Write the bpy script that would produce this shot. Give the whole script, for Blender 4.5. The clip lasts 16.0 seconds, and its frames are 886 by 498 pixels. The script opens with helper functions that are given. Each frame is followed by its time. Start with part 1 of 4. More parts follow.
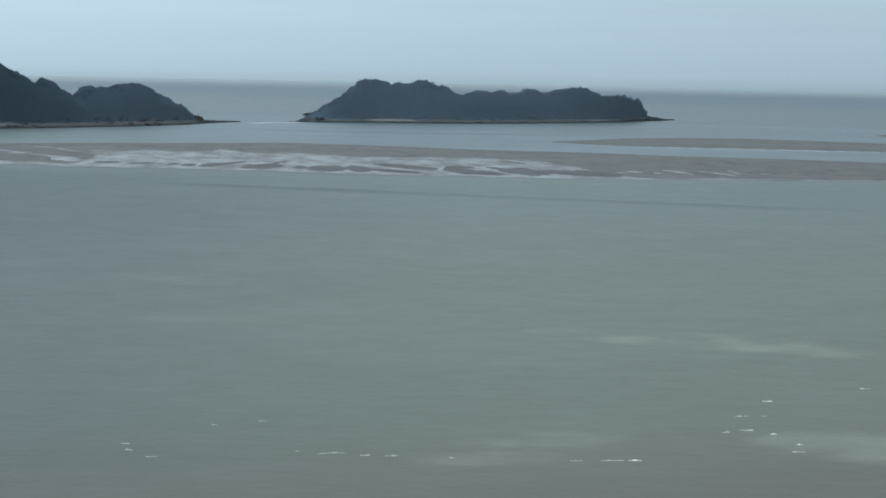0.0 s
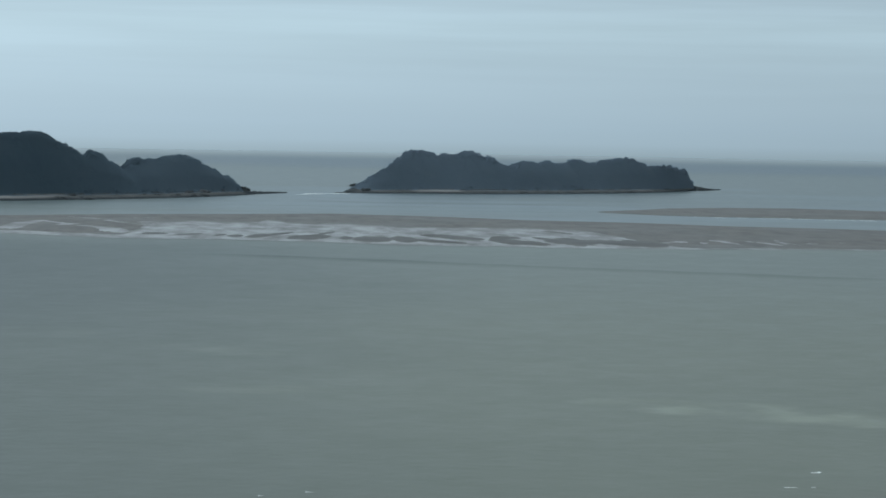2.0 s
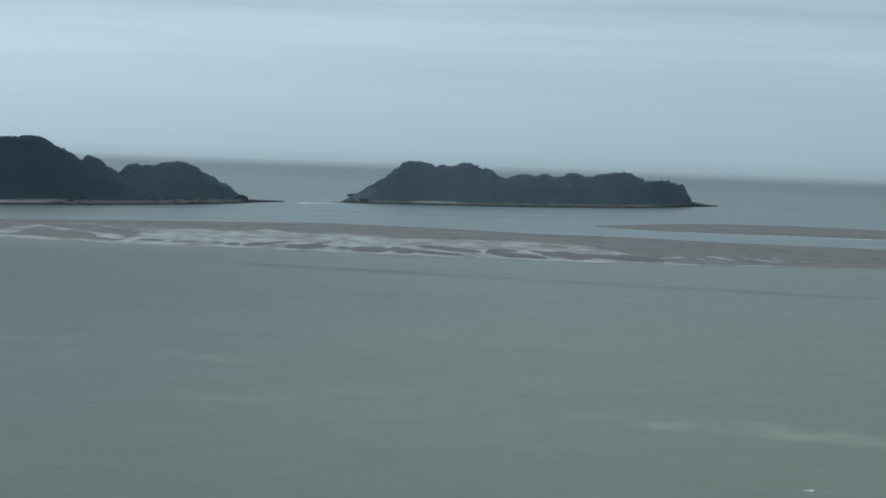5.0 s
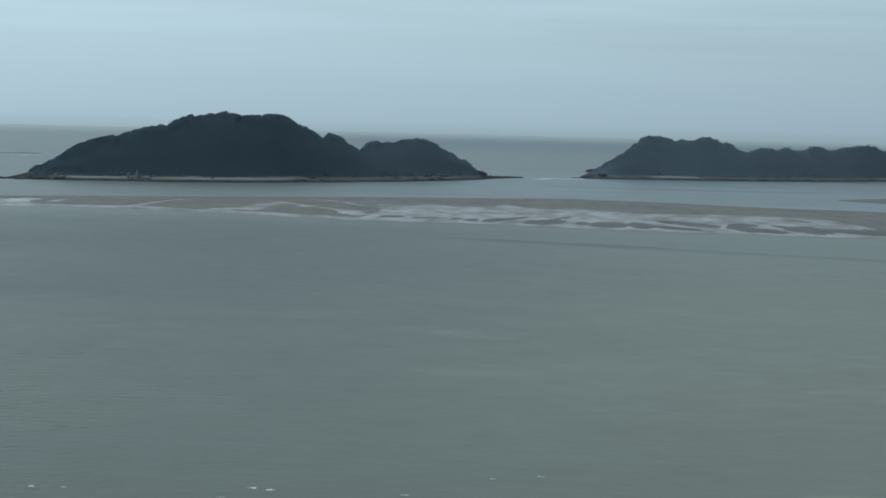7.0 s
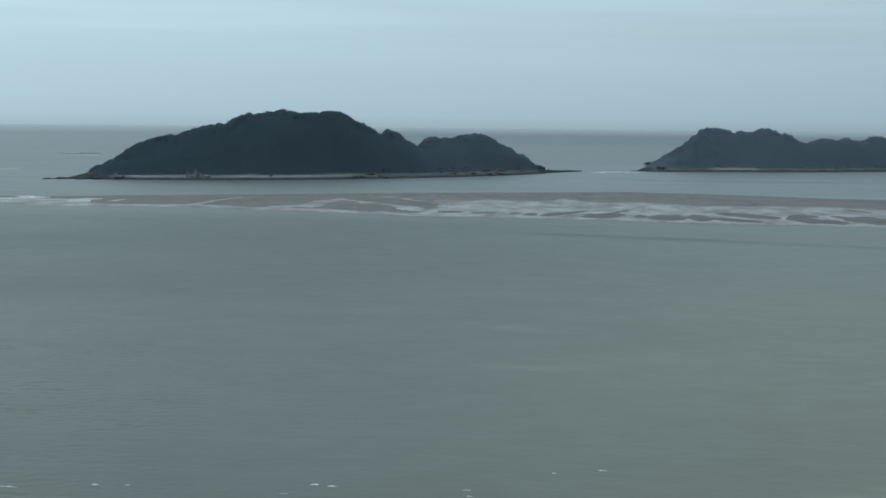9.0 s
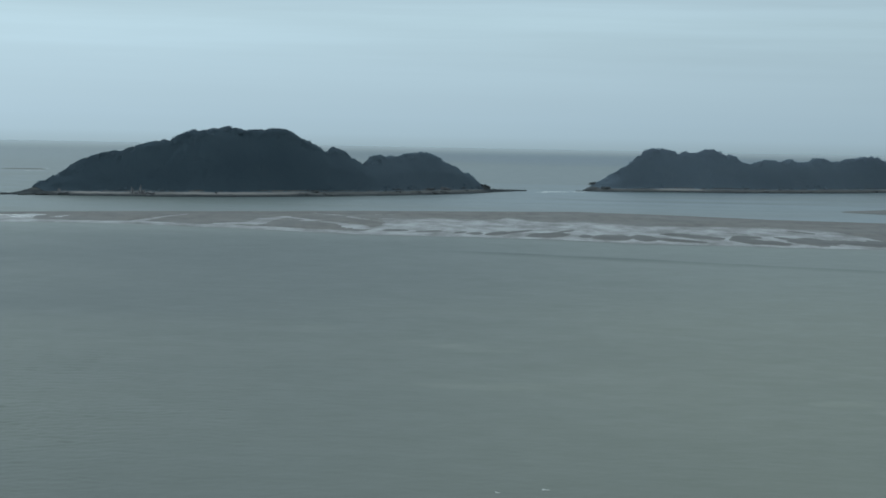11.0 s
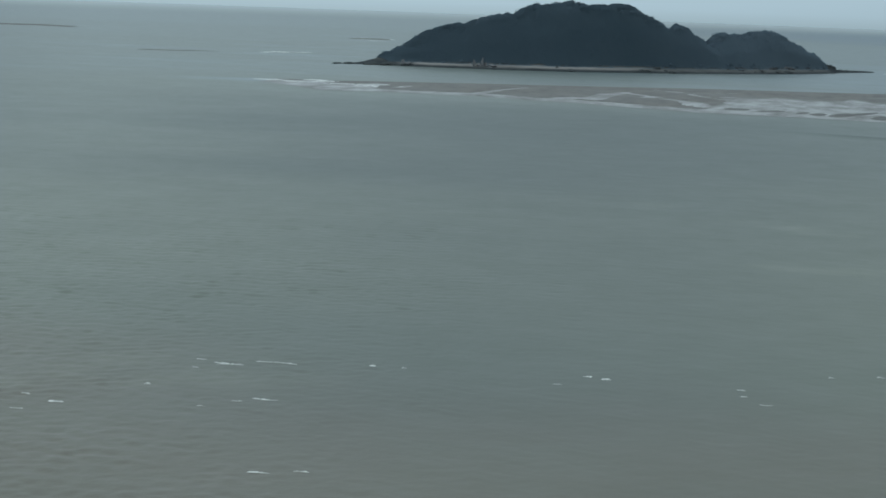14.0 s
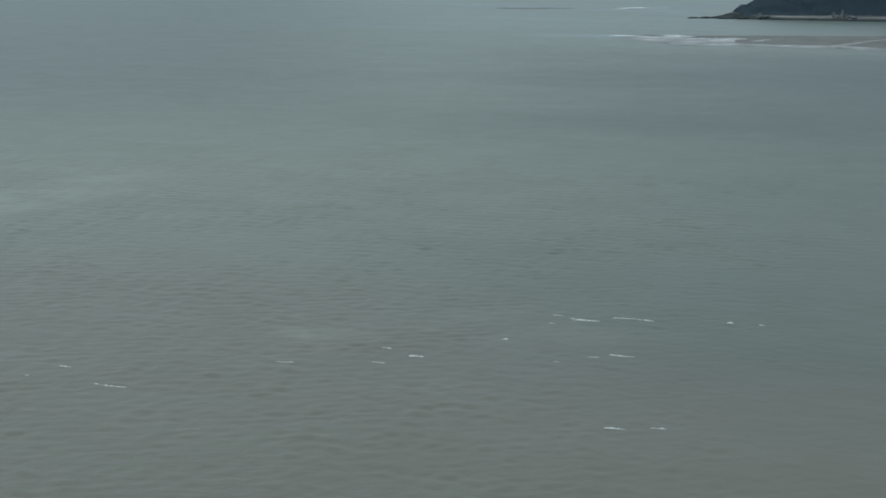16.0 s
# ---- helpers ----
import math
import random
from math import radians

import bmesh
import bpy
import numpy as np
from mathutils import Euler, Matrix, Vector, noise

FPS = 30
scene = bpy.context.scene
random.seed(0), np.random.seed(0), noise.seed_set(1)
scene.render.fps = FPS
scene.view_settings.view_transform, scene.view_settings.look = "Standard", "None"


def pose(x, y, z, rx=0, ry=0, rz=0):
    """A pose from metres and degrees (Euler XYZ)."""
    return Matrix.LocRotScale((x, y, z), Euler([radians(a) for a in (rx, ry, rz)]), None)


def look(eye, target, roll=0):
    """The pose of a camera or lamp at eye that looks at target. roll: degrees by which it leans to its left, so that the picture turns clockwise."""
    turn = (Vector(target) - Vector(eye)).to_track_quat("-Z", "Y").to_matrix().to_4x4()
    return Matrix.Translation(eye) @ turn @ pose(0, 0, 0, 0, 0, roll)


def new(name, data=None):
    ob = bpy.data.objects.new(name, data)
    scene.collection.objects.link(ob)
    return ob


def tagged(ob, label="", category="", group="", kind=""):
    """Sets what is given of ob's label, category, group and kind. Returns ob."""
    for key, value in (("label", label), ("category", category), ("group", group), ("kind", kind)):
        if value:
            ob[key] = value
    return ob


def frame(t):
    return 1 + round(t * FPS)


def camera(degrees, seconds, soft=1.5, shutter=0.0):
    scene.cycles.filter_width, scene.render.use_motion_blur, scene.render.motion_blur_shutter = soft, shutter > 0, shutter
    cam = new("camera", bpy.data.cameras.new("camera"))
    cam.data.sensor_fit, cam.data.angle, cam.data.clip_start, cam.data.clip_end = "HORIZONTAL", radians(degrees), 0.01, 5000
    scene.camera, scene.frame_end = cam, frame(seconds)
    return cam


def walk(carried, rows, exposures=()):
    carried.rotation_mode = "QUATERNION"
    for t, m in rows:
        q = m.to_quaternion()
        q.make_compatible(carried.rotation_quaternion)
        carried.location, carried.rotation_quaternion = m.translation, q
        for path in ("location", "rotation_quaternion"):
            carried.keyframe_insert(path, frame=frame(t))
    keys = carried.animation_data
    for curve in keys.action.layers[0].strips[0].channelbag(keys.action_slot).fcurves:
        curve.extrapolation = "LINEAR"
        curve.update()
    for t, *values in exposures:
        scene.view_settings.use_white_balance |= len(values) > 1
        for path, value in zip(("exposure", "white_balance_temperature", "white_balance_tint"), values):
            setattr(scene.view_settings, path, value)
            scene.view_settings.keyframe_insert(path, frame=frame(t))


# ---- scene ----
EYE = Vector((0.0, 0.0, 60.0))      # a lookout 60 m above the tide
REACH = 4900.0                      # radius of the sea sheet

cam = camera(24.23, 16.0, soft=1.8)

# seconds, bearing from +Y to the right, tilt up, lean: degrees
AIM = [
    (0.0, 7.852, -5.276, 1.162),
    (0.5, 6.651, -4.735, 0.951),
    (1.0, 5.909, -4.004, 0.803),
    (1.5, 6.062, -3.519, 0.749),
    (2.0, 6.534, -3.345, 0.975),
    (2.5, 7.181, -3.386, 1.172),
    (3.0, 8.077, -3.463, 1.330),
    (3.2, 8.417, -3.449, 1.350),
    (5.3, 5.744, -3.007, 2.158),
    (5.5, 4.792, -3.119, 2.049),
    (6.0, 2.583, -3.429, 1.993),
    (6.5, 1.064, -3.679, 1.761),
    (7.0, 0.000, -3.889, 1.378),
    (7.5, -0.755, -4.061, 1.133),
    (8.0, -1.376, -4.229, 0.833),
    (8.5, -1.713, -4.270, 0.692),
    (9.0, -1.639, -4.051, 0.579),
    (9.5, -1.200, -3.667, 0.629),
    (9.7, -0.932, -3.474, 0.640),
    (11.8, 0.106, -3.573, 1.271),
    (12.0, 0.017, -3.590, 1.411),
    (12.5, -0.800, -3.750, 1.452),
    (13.0, -2.830, -4.493, 1.699),
    (13.2, -3.830, -4.905, 1.815),
    (13.5, -5.870, -5.823, 1.998),
    (14.0, -9.386, -7.209, 2.086),
    (14.5, -13.198, -8.295, 1.923),
    (15.0, -16.325, -8.637, 1.480),
    (15.5, -17.978, -8.536, 0.988),
    (16.0, -19.312, -8.637, 0.545),
]


def aim(bearing, tilt, lean):
    b, e = radians(bearing), radians(tilt)
    return look(EYE, EYE + 100 * Vector((math.sin(b) * math.cos(e), math.cos(b) * math.cos(e), math.sin(e))), lean)


# the camera's own exposure drifts a little
LIGHT = [(0.0, 0.21, 6450, 11.5), (0.5, 0.18, 6500, 11), (1.5, 0.04, 6500, 11), (3.2, 0.0, 6500, 11), (5.3, -0.01, 6500, 10), (6.5, -0.08, 6450, 8.5), (7.5, -0.09, 6450, 8.5), (9.0, -0.02, 6450, 8.5), (11.8, -0.06, 6450, 8.5),
         (13.0, -0.09, 6450, 8.5), (13.5, -0.09, 6450, 8.5), (14.0, 0.02, 6550, 8.5), (14.5, 0.17, 6600, 8), (15.0, 0.19, 6600, 8), (15.5, 0.03, 6600, 7.5), (16.0, -0.03, 6600, 7.5)]
walk(cam, [(t, aim(b, e, l)) for t, b, e, l in AIM], LIGHT)


# ---- sky and light ----
def ramp(nodes, stops, mode="LINEAR"):
    node = nodes.new("ShaderNodeValToRGB")
    node.color_ramp.interpolation = mode
    el = node.color_ramp.elements
    while len(el) < len(stops):
        el.new(0.5)
    for e, (p, c) in zip(el, stops):
        e.position = p
        e.color = (*c, 1) if len(c) == 3 else c
    return node


def math_node(nodes, links, op, a, b=None, clamp=False):
    node = nodes.new("ShaderNodeMath")
    node.operation, node.use_clamp = op, clamp
    for i, v in enumerate((a, b)):
        if v is None:
            continue
        if isinstance(v, (int, float)):
            node.inputs[i].default_value = v
        else:
            links.new(v, node.inputs[i])
    return node.outputs[0]


def make_world():
    world = bpy.data.worlds.new("overcast_sky")
    scene.world = world
    world.use_nodes = True
    n, l = world.node_tree.nodes, world.node_tree.links
    n.clear()
    out, bg = n.new("ShaderNodeOutputWorld"), n.new("ShaderNodeBackground")
    co, xyz = n.new("ShaderNodeTexCoord"), n.new("ShaderNodeSeparateXYZ")
    l.new(co.outputs["Generated"], xyz.inputs[0])
    z = xyz.outputs["Z"]
    # cloud layers: long level streaks
    sc = n.new("ShaderNodeVectorMath")
    sc.operation = "MULTIPLY"
    sc.inputs[1].default_value = (3.0, 3.0, 75.0)
    l.new(co.outputs["Generated"], sc.inputs[0])
    no = n.new("ShaderNodeTexNoise")
    no.inputs["Scale"].default_value, no.inputs["Detail"].default_value, no.inputs["Roughness"].default_value = 1.0, 5.0, 0.55
    l.new(sc.outputs[0], no.inputs["Vector"])
    # the deck breaks into darker layers higher up
    lift = n.new("ShaderNodeMapRange")
    lift.inputs["From Min"].default_value, lift.inputs["From Max"].default_value = 0.01, 0.07
    lift.inputs["To Min"].default_value, lift.inputs["To Max"].default_value = 0.05, 0.62
    l.new(z, lift.inputs["Value"])
    streak = math_node(n, l, "SUBTRACT", no.outputs["Fac"], 0.5)
    streak = math_node(n, l, "MULTIPLY", streak, lift.outputs[0])
    # brighter towards the veiled sun on the west side
    side = math_node(n, l, "MULTIPLY", xyz.outputs["X"], -0.48)
    tone = math_node(n, l, "ADD", math_node(n, l, "ADD", streak, side), 1.0)
    # an overcast sky is brightest overhead
    crown = n.new("ShaderNodeMapRange")
    crown.interpolation_type = "SMOOTHSTEP"
    for key, v in zip(("From Min", "From Max", "To Min", "To Max"), (0.12, 0.85, 1.0, 2.0)):
        crown.inputs[key].default_value = v
    l.new(z, crown.inputs["Value"])
    tone = math_node(n, l, "MULTIPLY", tone, crown.outputs[0])
    # grey level from the horizon up
    t = n.new("ShaderNodeMapRange")
    t.inputs["From Min"].default_value, t.inputs["From Max"].default_value = -0.02, 0.18
    l.new(z, t.inputs["Value"])
    r = ramp(n, [
        (0.000, (0.190, 0.272, 0.318)),
        (0.036, (0.284, 0.397, 0.466)),
        (0.050, (0.308, 0.430, 0.508)),
        (0.068, (0.342, 0.478, 0.570)),
        (0.110, (0.360, 0.503, 0.603)),
        (0.230, (0.388, 0.540, 0.641)),
        (0.350, (0.426, 0.588, 0.682)),
        (0.420, (0.391, 0.535, 0.627)),
        (0.500, (0.435, 0.596, 0.685)),
        (1.000, (0.494, 0.626, 0.710)),
    ])
    l.new(t.outputs[0], r.inputs["Fac"])
    mul = n.new("ShaderNodeVectorMath")
    mul.operation = "SCALE"
    l.new(r.outputs["Color"], mul.inputs[0])
    l.new(tone, mul.inputs["Scale"])
    sky = n.new("ShaderNodeTexSky")
    sky.sky_type = "NISHITA"
    sky.sun_disc = False
    sky.sun_elevation, sky.sun_rotation = radians(48), radians(-60)
    dim = n.new("ShaderNodeVectorMath")
    dim.operation = "SCALE"
    dim.inputs["Scale"].default_value = 0.01
    l.new(sky.outputs["Color"], dim.inputs[0])
    add = n.new("ShaderNodeVectorMath")
    l.new(mul.outputs[0], add.inputs[0])
    l.new(dim.outputs[0], add.inputs[1])
    l.new(add.outputs[0], bg.inputs["Color"])
    bg.inputs["Strength"].default_value = 1.0
    l.new(bg.outputs[0], out.inputs["Surface"])


make_world()
sun_data = bpy.data.lights.new("sun", "SUN")
sun_data.energy, sun_data.angle, sun_data.color = 0.18, radians(25), (1.0, 0.97, 0.92)
sun = new("sun", sun_data)
sun.matrix_world = look((-300, 170, 400), (0, 0, 0))


# ---- materials ----
def material(name):
    m = bpy.data.materials.new(name)
    m.use_nodes = True
    n, l = m.node_tree.nodes, m.node_tree.links
    return m, n, l, n["Principled BSDF"]


def place(n, l, scale, turn=0.0):
    """World position, stretched."""
    geo, mp = n.new("ShaderNodeNewGeometry"), n.new("ShaderNodeMapping")
    mp.inputs["Scale"].default_value = scale
    mp.inputs["Rotation"].default_value = (0, 0, radians(turn))
    l.new(geo.outputs["Position"], mp.inputs["Vector"])
    return mp.outputs[0]


def noise_tex(n, l, vec, scale, detail=4.0, rough=0.55):
    node = n.new("ShaderNodeTexNoise")
    node.inputs["Scale"].default_value, node.inputs["Detail"].default_value, node.inputs["Roughness"].default_value = scale, detail, rough
    l.new(vec, node.inputs["Vector"])
    return node.outputs["Fac"]


def mix(n, l, fac, a, b):
    node = n.new("ShaderNodeMix")
    node.data_type = "RGBA"
    for socket, v in ((node.inputs[0], fac), (node.inputs[6], a), (node.inputs[7], b)):
        if isinstance(v, tuple):
            socket.default_value = (*v, 1)
        elif isinstance(v, (int, float)):
            socket.default_value = v
        else:
            l.new(v, socket)
    return node.outputs[2]


def span(n, l, v, lo, hi, a=0.0, b=1.0):
    node = n.new("ShaderNodeMapRange")
    for key, x in zip(("From Min", "From Max", "To Min", "To Max"), (lo, hi, a, b)):
        node.inputs[key].default_value = x
    l.new(v, node.inputs["Value"])
    return node.outputs[0]


def attribute(n, name):
    node = n.new("ShaderNodeAttribute")
    node.attribute_name = name
    return node.outputs["Fac"]


def bump(n, l, height, strength, distance, base=None):
    node = n.new("ShaderNodeBump")
    node.inputs["Strength"].default_value, node.inputs["Distance"].default_value = strength, distance
    l.new(height, node.inputs["Height"])
    if base is not None:
        l.new(base, node.inputs["Normal"])
    return node.outputs[0]


def sea_material():
    m, n, l, p = material("silty_sea_water")
    wide = noise_tex(n, l, place(n, l, (0.012, 0.015, 0.0), 8), 1.0, 6.0, 0.6)
    streak = noise_tex(n, l, place(n, l, (0.04, 0.04, 0.0), 6), 1.0, 5.0, 0.6)
    c = mix(n, l, span(n, l, wide, 0.35, 0.68), (0.074, 0.079, 0.050), (0.084, 0.088, 0.057))
    c = mix(n, l, attribute(n, "mud"), c, (0.073, 0.058, 0.034))
    c = mix(n, l, attribute(n, "silt"), c, (0.195, 0.200, 0.142))
    # sky sheen and distance haze, mixed into the base colour as pale blue-grey
    c = mix(n, l, attribute(n, "sheen_haze"), c, (0.132, 0.158, 0.164))
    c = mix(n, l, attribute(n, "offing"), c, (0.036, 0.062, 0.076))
    # the sky's shine toned down by a darker base colour; also the rough lines
    c = mix(n, l, attribute(n, "toned_down"), c, (0.041, 0.051, 0.045))
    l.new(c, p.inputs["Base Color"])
    rough = math_node(n, l, "ADD", span(n, l, streak, 0.3, 0.7, 0.385, 0.415), math_node(n, l, "MULTIPLY", attribute(n, "toned_down"), 0.10))
    fleck = noise_tex(n, l, place(n, l, (0.10, 0.16, 0.0), 9), 1.0, 6.0, 0.65)
    rough = math_node(n, l, "ADD", rough, span(n, l, fleck, 0.3, 0.7, -0.02, 0.02))
    calm = math_node(n, l, "SUBTRACT", 1.0, math_node(n, l, "MULTIPLY", attribute(n, "calm"), 0.25))
    l.new(math_node(n, l, "MULTIPLY", rough, calm), p.inputs["Roughness"])
    p.inputs["IOR"].default_value = 1.333
    p.inputs["Specular IOR Level"].default_value = 0.42
    chop = noise_tex(n, l, place(n, l, (0.42, 0.42, 0.5), 10), 1.0, 4.0, 0.6)
    ripple = noise_tex(n, l, place(n, l, (1.4, 1.8, 1.0), -12), 1.0, 3.0, 0.6)
    soften = attribute(n, "chop")
    nb = bump(n, l, math_node(n, l, "MULTIPLY", chop, soften), 0.45, 0.35)
    l.new(bump(n, l, math_node(n, l, "MULTIPLY", ripple, soften), 0.35, 0.08, nb), p.inputs["Normal"])
    return m


def pool_material():
    m, n, l, p = material("still_shallow_water_over_sand")
    wide = noise_tex(n, l, place(n, l, (0.02, 0.02, 0.0), 10), 1.0, 5.0, 0.6)
    damp = span(n, l, noise_tex(n, l, place(n, l, (0.055, 0.022, 0.0), 10), 1.0, 8.0, 0.72), 0.40, 0.68)
    damp = math_node(n, l, "ADD", damp, attribute(n, "skin"), True)
    c = mix(n, l, span(n, l, wide, 0.35, 0.65), (0.150, 0.138, 0.128), (0.205, 0.190, 0.176))
    c = mix(n, l, damp, c, (0.104, 0.096, 0.088))
    l.new(c, p.inputs["Base Color"])
    l.new(span(n, l, damp, 0.0, 1.0, 0.33, 0.60), p.inputs["Roughness"])
    l.new(span(n, l, damp, 0.0, 1.0, 0.40, 0.2), p.inputs["Specular IOR Level"])
    p.inputs["IOR"].default_value = 1.333
    rip = noise_tex(n, l, place(n, l, (0.8, 1.6, 1.0)), 1.0, 3.0)
    l.new(bump(n, l, rip, 0.12, 0.03), p.inputs["Normal"])
    return m


def sand_material():
    m, n, l, p = material("wet_tidal_sand")
    wide = noise_tex(n, l, place(n, l, (0.016, 0.02, 0.0), 4), 1.0, 6.0, 0.6)
    fine = noise_tex(n, l, place(n, l, (0.10, 0.03, 0.2), 14), 1.0, 7.0, 0.72)
    c = mix(n, l, span(n, l, wide, 0.3, 0.7), (0.078, 0.068, 0.058), (0.122, 0.107, 0.092))
    c = mix(n, l, span(n, l, fine, 0.45, 0.62, 0.0, 0.75), c, (0.046, 0.042, 0.037))
    c = mix(n, l, attribute(n, "wet"), c, (0.044, 0.042, 0.037))
    l.new(c, p.inputs["Base Color"])
    l.new(span(n, l, wide, 0.3, 0.7, 0.5, 0.75), p.inputs["Roughness"])
    p.inputs["Specular IOR Level"].default_value = 0.2
    rip = noise_tex(n, l, place(n, l, (0.6, 2.2, 1.0), 4), 1.0, 3.0)
    l.new(bump(n, l, rip, 0.5, 0.06), p.inputs["Normal"])
    return m


def shore_material():
    """Sand above, weed-dark rock near the tide line, soil under the trees."""
    m, n, l, p = material("beach_and_rock")
    geo, xyz = n.new("ShaderNodeNewGeometry"), n.new("ShaderNodeSeparateXYZ")
    l.new(geo.outputs["Position"], xyz.inputs[0])
    rough = noise_tex(n, l, place(n, l, (0.09, 0.09, 0.25)), 1.0, 6.0, 0.65)
    patch = noise_tex(n, l, place(n, l, (0.012, 0.012, 0.0)), 1.0, 3.0, 0.5)
    z = math_node(n, l, "ADD", xyz.outputs["Z"], span(n, l, rough, 0.0, 1.0, -0.5, 0.5))
    weedy = span(n, l, attribute(n, "sandy"), -0.45, -0.3)
    sand = mix(n, l, span(n, l, rough, 0.35, 0.7), (0.205, 0.190, 0.176), (0.145, 0.137, 0.130))
    rock = mix(n, l, span(n, l, rough, 0.3, 0.7), (0.056, 0.057, 0.055), (0.100, 0.098, 0.094))
    dark = mix(n, l, span(n, l, rough, 0.3, 0.7), (0.020, 0.024, 0.026), (0.038, 0.041, 0.042))
    rock = mix(n, l, math_node(n, l, "MULTIPLY", weedy, span(n, l, z, 0.8, 1.4)), dark, rock)
    upper = mix(n, l, span(n, l, math_node(n, l, "ADD", patch, attribute(n, "sandy")), 0.55, 0.75), rock, sand)
    c = mix(n, l, span(n, l, z, 1.2, 1.8), rock, upper)
    c = mix(n, l, span(n, l, z, 3.0, 3.8), c, (0.052, 0.054, 0.051))
    l.new(c, p.inputs["Base Color"])
    p.inputs["Roughness"].default_value = 0.95
    p.inputs["Specular IOR Level"].default_value = 0.02
    l.new(bump(n, l, rough, 0.8, 1.2), p.inputs["Normal"])
    return m


def rock_material(name, dark, light):
    m, n, l, p = material(name)
    a = noise_tex(n, l, place(n, l, (0.3, 0.3, 0.5)), 1.0, 6.0, 0.65)
    b = noise_tex(n, l, place(n, l, (1.6, 1.6, 2.4)), 1.0, 4.0, 0.6)
    c = mix(n, l, span(n, l, a, 0.35, 0.65), dark, light)
    c = mix(n, l, span(n, l, b, 0.55, 0.75, 0.0, 0.5), c, tuple(0.6 * v for v in dark))
    l.new(c, p.inputs["Base Color"])
    p.inputs["Roughness"].default_value = 0.9
    p.inputs["Specular IOR Level"].default_value = 0.03
    l.new(bump(n, l, b, 0.7, 0.3), p.inputs["Normal"])
    return m


def leaf_material():
    """Dark evergreen leaves; distance haze is mixed in as a paler, bluer colour."""
    m, n, l, p = material("dark_evergreen_leaves")
    info, isl = n.new("ShaderNodeObjectInfo"), n.new("ShaderNodeNewGeometry")
    wide = noise_tex(n, l, place(n, l, (0.018, 0.018, 0.03)), 1.0, 5.0, 0.6)
    dry = span(n, l, noise_tex(n, l, place(n, l, (0.05, 0.05, 0.07), 20), 1.0, 4.0, 0.6), 0.52, 0.74, 0.0, 0.25)
    c = mix(n, l, attribute(n, "hazed"), (0.034, 0.050, 0.062), (0.118, 0.144, 0.168))
    c = mix(n, l, span(n, l, wide, 0.35, 0.68, 0.0, 0.15), c, (0.072, 0.090, 0.098))
    c = mix(n, l, math_node(n, l, "MULTIPLY", dry, attribute(n, "hazed")), c, (0.124, 0.138, 0.142))
    c = mix(n, l, span(n, l, isl.outputs["Random Per Island"], 0.0, 1.0, 0.0, 0.08), c, (0.075, 0.096, 0.100))
    c = mix(n, l, span(n, l, info.outputs["Random"], 0.0, 1.0, 0.0, 0.12), c, (0.074, 0.098, 0.106))
    l.new(c, p.inputs["Base Color"])
    p.inputs["Roughness"].default_value = 0.85
    p.inputs["Specular IOR Level"].default_value = 0.03
    # thin leaves let light through
    thin, both = n.new("ShaderNodeBsdfTranslucent"), n.new("ShaderNodeAddShader")
    l.new(c, thin.inputs["Color"])
    l.new(p.outputs[0], both.inputs[0])
    l.new(thin.outputs[0], both.inputs[1])
    l.new(both.outputs[0], n["Material Output"].inputs["Surface"])
    return m


def plain(name, color, rough, scale=3.0, spread=0.3):
    m, n, l, p = material(name)
    a = noise_tex(n, l, place(n, l, (scale, scale, scale)), 1.0, 5.0, 0.6)
    dark = tuple(v * (1 - spread) for v in color)
    l.new(mix(n, l, span(n, l, a, 0.3, 0.7), dark, color), p.inputs["Base Color"])
    p.inputs["Roughness"].default_value = rough
    l.new(bump(n, l, a, 0.4, 0.05), p.inputs["Normal"])
    return m


SEA, POOL, SAND, SHORE, LEAF = sea_material(), pool_material(), sand_material(), shore_material(), leaf_material()
ROCK = rock_material("weathered_rock", (0.124, 0.123, 0.125), (0.185, 0.182, 0.182))
BROWN_ROCK = rock_material("brown_sea_rock", (0.056, 0.058, 0.060), (0.086, 0.086, 0.087))
WEED_ROCK = rock_material("weed_covered_rock", (0.036, 0.040, 0.041), (0.068, 0.070, 0.068))
BARK = plain("grey_bark", (0.13, 0.11, 0.09), 0.9)
FOAM = plain("white_foam", (0.84, 0.82, 0.77), 0.8, 2.0, 0.22)

# ---- small tools ----
TABLE = np.random.RandomState(5).rand(256, 256)


def vnoise(x, y, octaves=4, gain=0.5, shift=0):
    """Smooth value noise in 0..1 for arrays."""
    x, y = np.asarray(x, float), np.asarray(y, float)
    total, amp, norm = np.zeros(np.broadcast(x, y).shape), 1.0, 0.0
    for k in range(octaves):
        px, py = x + 17.3 * (k + shift), y + 9.1 * (k + 2 * shift)
        ix, iy = np.floor(px).astype(int), np.floor(py).astype(int)
        fx, fy = px - ix, py - iy
        fx, fy = fx * fx * (3 - 2 * fx), fy * fy * (3 - 2 * fy)
        a, b = TABLE[ix % 256, iy % 256], TABLE[(ix + 1) % 256, iy % 256]
        c, d = TABLE[ix % 256, (iy + 1) % 256], TABLE[(ix + 1) % 256, (iy + 1) % 256]
        total += amp * ((a * (1 - fx) + b * fx) * (1 - fy) + (c * (1 - fx) + d * fx) * fy)
        norm += amp
        amp *= gain
        x, y = x * 2, y * 2
    return total / norm


def step(x, lo, hi):
    t = np.clip((x - lo) / (hi - lo), 0, 1)
    return t * t * (3 - 2 * t)


